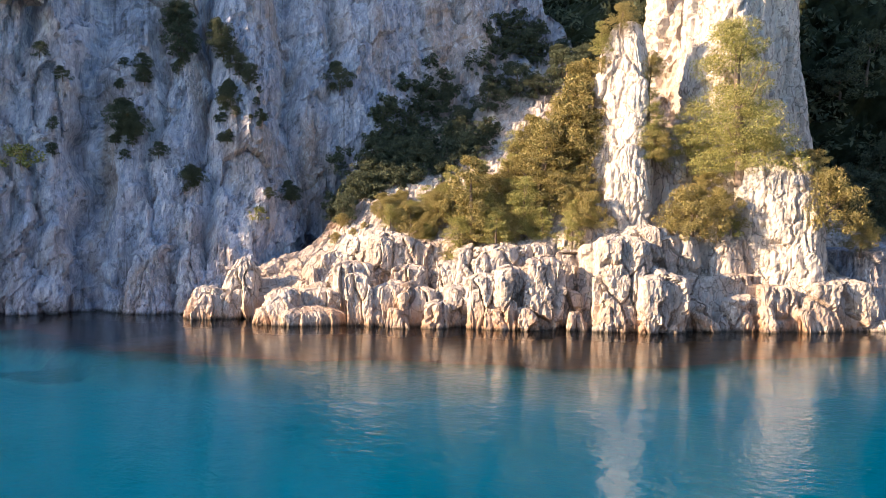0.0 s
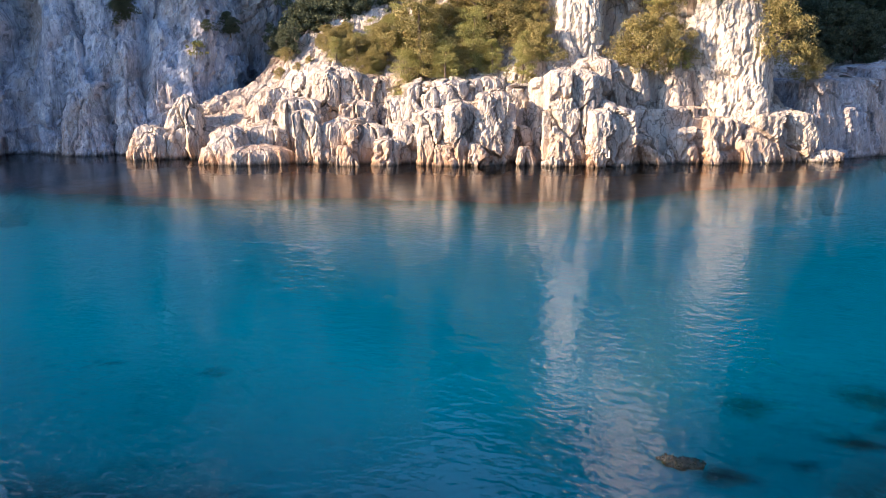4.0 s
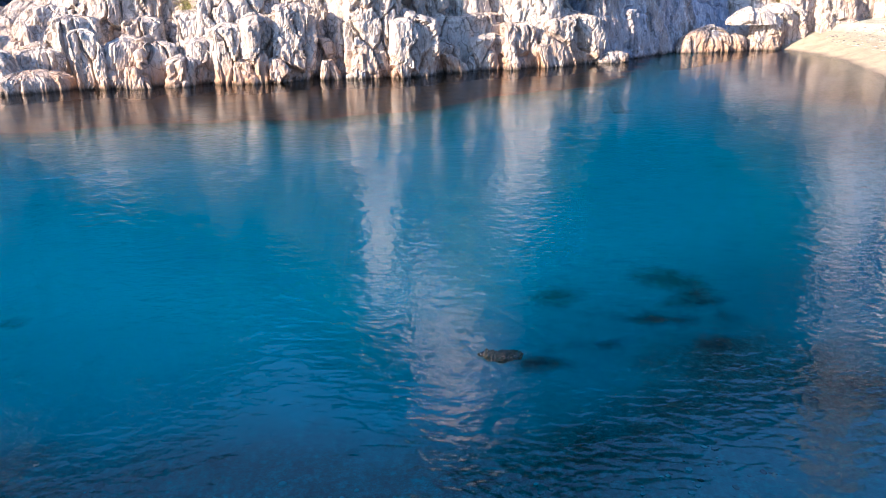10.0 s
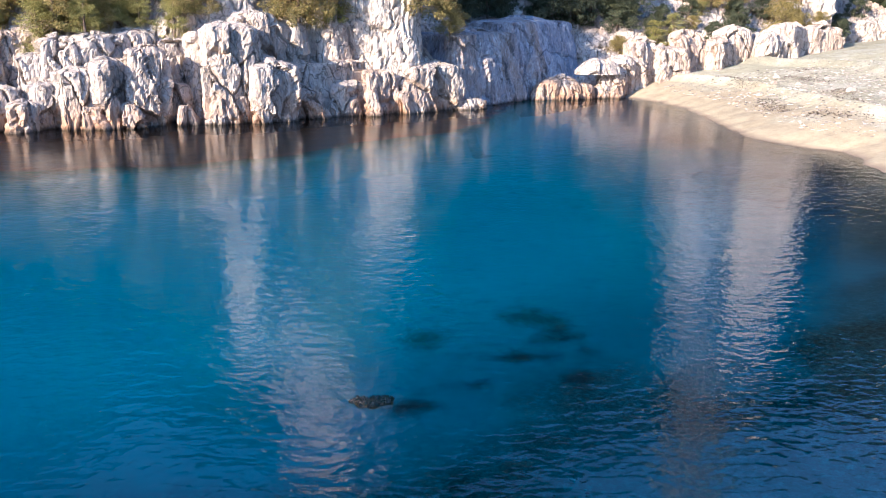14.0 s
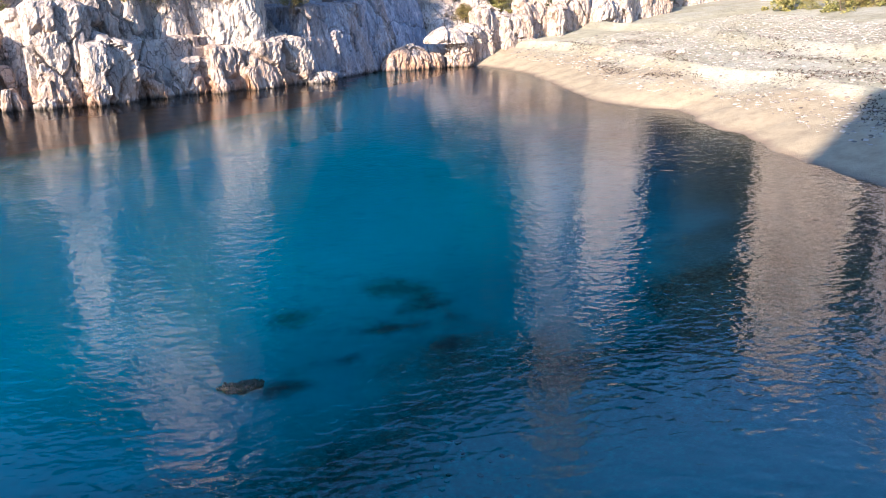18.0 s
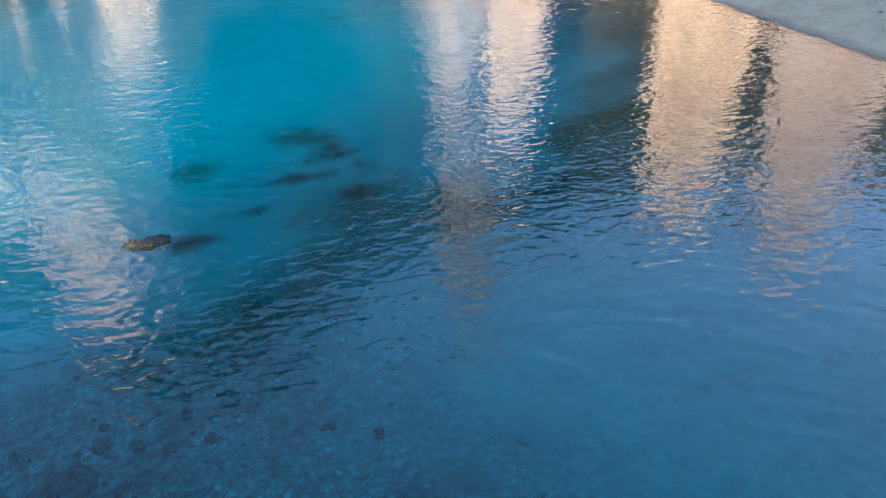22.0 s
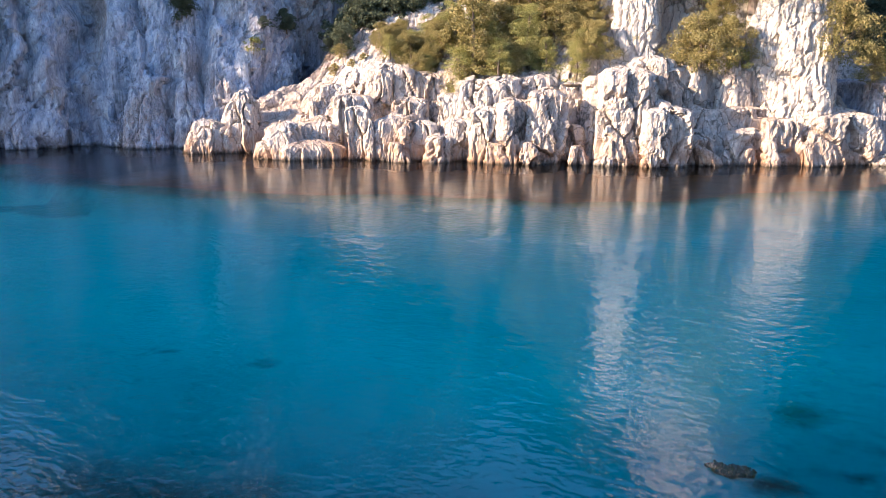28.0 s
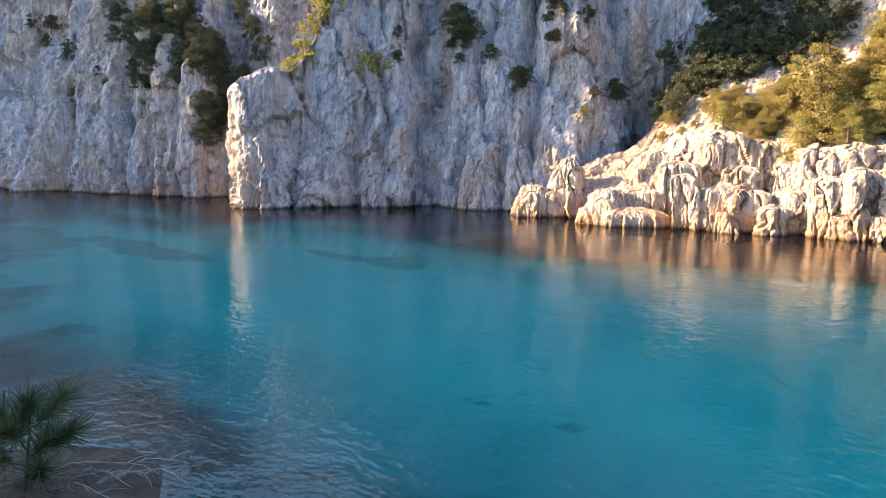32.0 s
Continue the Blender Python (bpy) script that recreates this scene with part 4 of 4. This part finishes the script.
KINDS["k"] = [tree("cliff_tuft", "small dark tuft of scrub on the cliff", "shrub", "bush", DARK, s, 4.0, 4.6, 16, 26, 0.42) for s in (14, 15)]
KINDS["P"] = [tree("pine_tree", "tall bright green pine growing on the pinnacle", "pine tree", "pine", PINE, 31, 14.0, 8.5, 170, 260, 0.085)]
used = {}


def plant(kind, x, y, z, scale, snap=True):
    at = Vector((x, y, z))
    if snap:
        hit = ROCKS.find_nearest(at)[0]
        at = hit - Vector((0, 0, 0.25 * scale))
    count = used[kind] = used.get(kind, -1) + 1
    src = KINDS[kind][count % len(KINDS[kind])]
    m = pose(*at, 0, 0, (count * 137.5) % 360) @ Matrix.Diagonal((scale, scale, scale * (0.9 + 0.05 * (count % 5)), 1))
    if count < len(KINDS[kind]):
        src.matrix_basis = m
    else:
        copy_thing(src, m)


def drop(kind, x, y, scale):
    """Plants on the ground below."""
    hit = ROCKS.ray_cast(Vector((x, y, 90)), Vector((0, 0, -1)))[0]
    if hit:
        plant(kind, x, y, hit.z, scale)


TALL = [("p", -30.0, 70.6, 1.0), ("t", -29.0, 71.5, 1.0), ("t", -24.2, 77.0, 1.15), ("t", -22.6, 79.0, 1.2), ("p", -26.2, 70.4, 0.8), ("p", -19.6, 73.0, 0.6)]
HEADLAND_EDGE = [(-32.3, 94.6, 28.0, 1.2), (-28.0, 96.0, 30.5, 1.2), (-24.3, 97.0, 34.0, 1.3), (-22.9, 97.3, 37.0, 1.3), (-26.5, 96.4, 26.5, 1.3), (-30.1, 95.4, 24.5, 1.2), (-20.0, 98.0, 34.0, 1.3), (-35.5, 90.5, 24.0, 1.0), (-37.0, 88.0, 21.0, 0.9)]
SPIRE = [("P", -5.2, 79.2, 14.0, 1.2), ("p", -6.9, 78.6, 14.6, 0.75), ("p", -3.4, 79.0, 14.6, 0.7), ("p", -8.4, 79.4, 15.0, 0.9), ("p", -12.6, 78.6, 15.5, 0.8), ("o", -11.4, 78.4, 15.8, 0.8), ("o", -9.2, 76.6, 8.0, 1.25), ("o", -6.9, 77.0, 9.0, 0.9), ("o", -10.2, 78.0, 13.0, 0.8), ("p", -13.6, 79.4, 18.5, 0.9), ("y", -6.0, 77.4, 8.5, 1.0),
         ("o", 2.8, 80.4, 8.8, 1.05), ("o", 4.6, 81.0, 9.0, 0.9), ("o", 1.6, 80.6, 14.0, 0.85), ("y", -0.3, 79.8, 14.5, 1.2), ("o", -16.8, 80.0, 28.5, 0.6), ("o", -13.0, 81.5, 23.5, 0.8), ("t", -21.5, 79.0, 14.0, 1.2), ("t", -19.8, 80.5, 16.0, 1.5), ("t", -22.5, 82.5, 18.0, 1.4), ("o", -19.4, 77.2, 12.0, 1.1), ("p", -24.4, 80.0, 15.0, 1.0), ("p", -16.0, 76.6, 11.0, 0.7), ("o", -10.4, 76.6, 10.5, 0.6)]
SHADED = [("d", -64, 60.4, 19.5, 1.0), ("y", -70.3, 55.2, 15.2, 1.4), ("y", -48.6, 66, 10, 0.6), ("d", -46, 70.3, 12, 0.8), ("d", -43, 76.8, 17, 1.0), ("d", -48.7, 79, 25, 0.9),
          ("y", -76.6, 48.0, 15, 0.9), ("y", -76.0, 49.3, 16.5, 1.1), ("y", -75.2, 51, 19, 1.2), ("y", -74.8, 52.0, 21, 1.2), ("y", -74.2, 53, 24, 1.2),
          ("d", -70, 56, 26, 0.5)]
for kind, *place in SPIRE + SHADED:
    plant(kind, *place)
# the sunlit thicket on the slope, and the dark one in the gully behind it
rng = np.random.RandomState(21)
for x, y, z, size in [(-93.5, 47.5, 9, 0.8), (-92, 49, 12, 0.9), (-91.5, 49.5, 15, 0.9), (-93, 49, 18, 1.0), (-94, 49, 21, 1.0), (-97, 47, 15, 0.8), (-100, 46, 17, 0.8), (-99, 47, 21, 1.0),
                      (-102, 46, 24, 1.0), (-107, 44, 19, 0.7), (-112, 42, 14, 0.6), (-110, 43, 23, 0.9), (-118, 41, 12, 0.7), (-121, 41, 18, 0.8), (-128, 38, 22, 0.8), (-104, 44, 13, 0.6),
                      (-95, 48.9, 10.7, 0.9), (-95, 48.4, 7.5, 0.8), (-94.6, 49.8, 13.5, 1.0), (-94, 50, 9.0, 0.8), (-103, 42, 15, 0.7), (-103, 41.8, 18, 0.7), (-101, 44.5, 21.5, 1.0), (-99, 46.5, 22, 0.9), (-99, 47, 16, 0.8)]:
    for j in range(4):
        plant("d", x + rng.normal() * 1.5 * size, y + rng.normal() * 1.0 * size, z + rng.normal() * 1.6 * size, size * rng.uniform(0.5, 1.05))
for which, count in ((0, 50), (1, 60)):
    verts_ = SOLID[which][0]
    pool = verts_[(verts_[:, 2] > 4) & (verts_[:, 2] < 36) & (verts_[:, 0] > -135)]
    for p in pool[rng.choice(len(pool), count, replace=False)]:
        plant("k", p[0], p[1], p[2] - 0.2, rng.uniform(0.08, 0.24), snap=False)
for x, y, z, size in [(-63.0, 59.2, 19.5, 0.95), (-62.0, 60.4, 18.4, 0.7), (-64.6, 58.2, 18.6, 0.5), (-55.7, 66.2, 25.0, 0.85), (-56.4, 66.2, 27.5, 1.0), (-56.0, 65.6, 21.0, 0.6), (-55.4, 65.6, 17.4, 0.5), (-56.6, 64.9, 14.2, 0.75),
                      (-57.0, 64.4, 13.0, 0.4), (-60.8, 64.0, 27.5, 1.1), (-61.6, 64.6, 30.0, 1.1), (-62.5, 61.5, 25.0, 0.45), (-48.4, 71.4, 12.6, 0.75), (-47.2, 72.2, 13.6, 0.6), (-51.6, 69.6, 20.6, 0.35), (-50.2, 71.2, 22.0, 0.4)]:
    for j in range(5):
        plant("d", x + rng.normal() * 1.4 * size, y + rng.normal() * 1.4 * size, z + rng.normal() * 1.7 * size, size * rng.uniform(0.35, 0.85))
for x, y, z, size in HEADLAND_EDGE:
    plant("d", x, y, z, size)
# the dark scrub that fills the gully, past counting
mass = []
for i in range(170):
    u, side_ = rng.uniform(0, 1), rng.normal()
    if perlin(np.array([[u * 9.0, side_ * 1.2, 0.5]]))[0] > -0.25:
        mass.append((np.interp(u, [0, 0.4, 0.75, 1], [-44, -43, -37, -32]) + 2.2 * side_, np.interp(u, [0, 0.4, 0.75, 1], [74, 83, 95, 104]), np.interp(u, [0, 0.4, 0.75, 1], [12, 21, 30, 36]) + rng.normal() * 2.2))
for i in range(70):
    u, w = rng.uniform(0, 1), rng.uniform(0, 1)
    mass.append((-45.0 + 11 * u + 2 * w, 73.0 + 10 * u + 5 * w, 10.0 + 10 * w + 4 * u))
hubs = []
for p in mass:
    hit = np.array(ROCKS.find_nearest(Vector(p))[0])
    size = rng.uniform(0.5, 1.3)
    dome = rng.normal(size=(int(26 * size), 3)) * (0.75, 0.75, 0.55) * size + (0, 0, 0.55 * size)
    hubs.append(hit + dome)
hubs = np.concatenate(hubs)
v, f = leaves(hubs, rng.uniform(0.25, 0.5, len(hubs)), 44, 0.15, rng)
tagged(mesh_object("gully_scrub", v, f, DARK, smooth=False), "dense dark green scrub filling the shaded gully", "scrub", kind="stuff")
for i in range(92):
    x = -38 + 20 * rng.uniform() ** 0.9
    front = 69.9 + 0.22 * (x + 38)
    w = rng.uniform() ** 1.25
    drop("opoppo"[rng.randint(6)] if w < 0.5 or x < -30 else "toopt"[rng.randint(5)], x, front + w * (0.75 * x + 103 - front), rng.uniform(0.5, 0.9) * (0.75 if x < -31 else 1.0))
for kind, x, y, size in TALL:
    drop(kind, x, y, size)
for i in range(22):
    x = rng.uniform(-44, -34)
    drop("o", x, 69.5 + 0.25 * (x + 44) + 4 * rng.uniform(), rng.uniform(0.22, 0.5))
for i in range(30):
    u, w = rng.uniform(0, 1), rng.uniform(0, 1)
    drop("oddpo"[rng.randint(5)], 27 + 40 * u, 98.5 + 11 * u + 7 * w, rng.uniform(0.6, 1.0))
# dark wood behind the pinnacle and above the slab
for i in range(44):
    u, w = rng.uniform(0, 1), rng.uniform(0, 1)
    drop("d", 4 + 26 * u, 97 + 5 * u + 9 * w, rng.uniform(0.9, 1.7))
for kind, x, y, size in [("y", 66, 90, 1.5), ("y", 68, 83, 1.6), ("p", 71, 86, 0.5), ("y", 73, 83, 1.8), ("o", 76, 90, 0.8), ("y", 70, 95, 1.5), ("p", 68, 88, 0.6), ("o", 72, 84, 0.9)]:
    drop(kind, x, y, size)
# far woods on the hillside, past counting
hv, hf = SOLID[HILL]
tri = hv[hf]
mid = tri.mean(1)
area = np.linalg.norm(np.cross(tri[:, 1] - tri[:, 0], tri[:, 3] - tri[:, 0]), axis=1)
pick = rng.choice(len(mid), 7600, p=area * (mid[:, 0] < 125) * (mid[:, 1] > 60) / (area * (mid[:, 0] < 125) * (mid[:, 1] > 60)).sum())
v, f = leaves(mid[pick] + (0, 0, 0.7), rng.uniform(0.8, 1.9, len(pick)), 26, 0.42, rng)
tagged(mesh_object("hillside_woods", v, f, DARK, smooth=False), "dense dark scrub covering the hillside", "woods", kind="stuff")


# ---- a young pine and dead twigs on the ledge ----
k = Mat("young needles")
YOUNG = k.done(k.ramp(k.geo.outputs["Random Per Island"], (0.0, (0.055, 0.085, 0.04)), (0.7, (0.15, 0.20, 0.10)), (1.0, (0.28, 0.33, 0.19))), 0.6)
k = Mat("dead twig")
TWIG = k.done(k.ramp(k.noise(30, 3), (0.3, (0.45, 0.40, 0.36)), (0.7, (0.75, 0.71, 0.66))), 0.9)
sapling = tagged(new("pine_sapling"), "young green pine with long needles on the ledge", "pine sapling")
ground = ROCKS.ray_cast(Vector((-6.3, 1.5, 30)), Vector((0, 0, -1)))[0]
sapling.location = ground - Vector((0, 0, 0.05))
sapling.scale = (1.3, 1.3, 1.25)


def needles(tip, way, count, length):
    """A brush of long thin needles along a shoot."""
    way = np.array(way) / np.linalg.norm(way)
    at_ = np.array(tip) - way * rng.uniform(0, 0.22, (count, 1))
    d = way * rng.uniform(0.5, 1.0, (count, 1)) + rng.normal(size=(count, 3)) * 0.42
    d /= np.linalg.norm(d, axis=1)[:, None]
    side = np.cross(d, rng.normal(size=(count, 3)))
    side /= np.linalg.norm(side, axis=1)[:, None]
    L = length * rng.uniform(0.6, 1.1, (count, 1))
    v = np.stack([at_ - side * 0.0026, at_ + side * 0.0026, at_ + d * L + side * 0.001, at_ + d * L - side * 0.001], 1).reshape(-1, 3)
    return v, np.arange(4 * count).reshape(-1, 4)


mesh_object("stem", *tube([(0, 0, -0.1), (0.02, 0.03, 0.22), (0.05, 0.06, 0.52)], [0.014, 0.011, 0.006]), BARK, sapling)
for i in range(9):
    ang, hgt = i * 2.4, 0.10 + 0.05 * i
    base_ = np.array((0.02, 0.03, hgt))
    tip = base_ + (0.26 * math.cos(ang), 0.26 * math.sin(ang), 0.16) if i < 8 else np.array((0.05, 0.06, 0.60))
    shoot = mesh_object("shoot", *tube([base_, (base_ + tip) / 2 + (0, 0, -0.01), tip], [0.006, 0.005, 0.003], 5), BARK, sapling)
    tagged(mesh_object("needle_brush", *needles(tip, tip - base_, 420, 0.17), YOUNG, shoot, smooth=False), kind="stuff")
for i, (x, y, az, length) in enumerate([(-5.9, 2.15, 35, 0.95), (-6.1, 2.0, 28, 0.75), (-6.0, 1.85, 18, 0.85), (-5.9, 2.3, 48, 0.6), (-6.2, 1.75, 40, 1.1), (-6.0, 2.2, 20, 0.7)]):
    x, y = x - 0.25, y - 0.2
    g = ROCKS.ray_cast(Vector((x, y, 30)), Vector((0, 0, -1)))[0]
    twig = tagged(new("dead_twig"), "bare grey twig arching over the ledge", "twig", "dead twigs")
    twig.matrix_basis = pose(g.x, g.y, g.z - 0.04, 0, 0, az)
    pts = [(length * s_, 0.05 * math.sin(5 * s_ + i), 0.02 + 0.20 * math.sin(2.6 * s_) + 0.02 * math.sin(11 * s_ + i)) for s_ in np.linspace(0, 1, 9)]
    stalk = mesh_object("stalk", *tube(pts, np.linspace(0.009, 0.003, 9), 5), TWIG, twig)
    for j in (3, 5, 6):
        p0 = np.array(pts[j])
        mesh_object("side_twig", *tube([p0, p0 + (0.08, 0.06 * (-1) ** j, 0.03), p0 + (0.19, 0.10 * (-1) ** j, 0.04)], [0.005, 0.004, 0.002], 4), TWIG, twig)

# ---- loose stones and wrack on the beach ----
def pebbles(points, sizes):
    """Small rounded stones, each a squashed eight-sided lump."""
    ring = np.array([(math.cos(a), math.sin(a), 0.0) for a in np.linspace(0, 2 * math.pi, 6, endpoint=False)])
    unit = np.concatenate([ring * (1, 1, 0), ring * (0.7, 0.7, 0) + (0, 0, 0.45)])
    n = len(points)
    turn = rng.uniform(0, 6.28, n)
    co, si = np.cos(turn)[:, None], np.sin(turn)[:, None]
    sq = rng.uniform(0.6, 1.0, (n, 1))
    ux, uy, uz = unit[None, :, 0], unit[None, :, 1] * sq, unit[None, :, 2]
    v = np.stack([ux * co - uy * si, ux * si + uy * co, uz * sq - 0.1], 2) * sizes[:, None, None] + points[:, None]
    quads = [(i, (i + 1) % 6, 6 + (i + 1) % 6, 6 + i) for i in range(6)] + [(6, 7, 8, 9), (6, 9, 10, 11)]
    return v.reshape(-1, 3), (np.arange(n)[:, None, None] * 12 + np.array(quads)[None]).reshape(-1, 4)


def on_beach(u, y):
    x = shore_x(y) + u
    pts = [ROCKS.ray_cast(Vector((a, b, 12)), Vector((0, 0, -1)))[0] for a, b in zip(x, y)]
    return np.array([p for p in pts if p is not None])


k = Mat("beach stones")
STONES = k.done(k.ramp(k.geo.outputs["Random Per Island"], (0.0, (0.10, 0.09, 0.08)), (0.5, (0.30, 0.27, 0.23)), (1.0, (0.55, 0.51, 0.44))), 0.85)
yy = rng.uniform(20, 92, 14000)
uu = 3.0 + 32 * rng.uniform(0, 1, len(yy)) ** 0.9
pts = on_beach(uu, yy)
tagged(mesh_object("beach_stones", *pebbles(pts, 0.05 + 0.16 * rng.uniform(0, 1, len(pts)) ** 2), STONES, smooth=False), "grey and cream stones strewn over the beach", "stones", kind="stuff")
# dry weed lines, which also stand in for the berms' dark shadow lines
k = Mat("wrack")
WRACK = k.done(k.ramp(k.geo.outputs["Random Per Island"], (0.0, (0.03, 0.025, 0.02)), (1.0, (0.14, 0.11, 0.08))), 1.0)
yy = rng.uniform(30, 90, 4200)
line = rng.randint(0, 3, len(yy))
uu = np.choose(line, [7.0, 12.0, 19.0]) + 1.8 * np.sin(yy * 0.16 + line) + rng.normal(0, 0.6, len(yy)) * (1 + line * 0.5)
keep = perlin(np.stack([yy * 0.12, line * 5.3, 0 * yy], 1)) > -0.05
pts = on_beach(uu[keep], yy[keep])
v, f = leaves(pts + (0, 0, 0.03), np.full(len(pts), 0.14), 4, 0.08, rng)
tagged(mesh_object("beach_wrack", v, f, WRACK, smooth=False), "lines of dry dark weed along the beach", "seaweed", kind="stuff")
for i in range(16):
    y = rng.uniform(58, 88)
    p = on_beach(np.array([rng.uniform(2, 16)]), np.array([y]))[0]
    rock("beach_rock", p[0], p[1], rng.uniform(0.18, 0.45), rng.uniform(0.15, 0.3), p[2] + rng.uniform(0.1, 0.3), seed=200 + i, amp=0.1, foot=p[2] - 0.15, step=0.08, label="small pale rock lying on the shingle", group="beach rocks")
# rounded stones on the sea bed below the ledge
bx_ = rng.uniform(-16, 6, 3600)
by_ = 6 + 19 * rng.uniform(0, 1, len(bx_))
keep = (fbm(np.stack([bx_ * 0.35, by_ * 0.35, 0 * bx_], 1), 3) > -0.12) & (by_ < np.interp(bx_, [-24, -3, 3, 9, 20], [14, 15.5, 17.5, 20, 26]))
bx_, by_ = bx_[keep], by_[keep]
pts = np.stack([bx_, by_, bed_z(bx_, by_)], 1)
tagged(mesh_object("bed_stones", *pebbles(pts, 0.03 + 0.10 * rng.uniform(0, 1, len(pts)) ** 2.5), STONES, smooth=False), "dark and pale stones on the sea bed", "stones", kind="stuff")
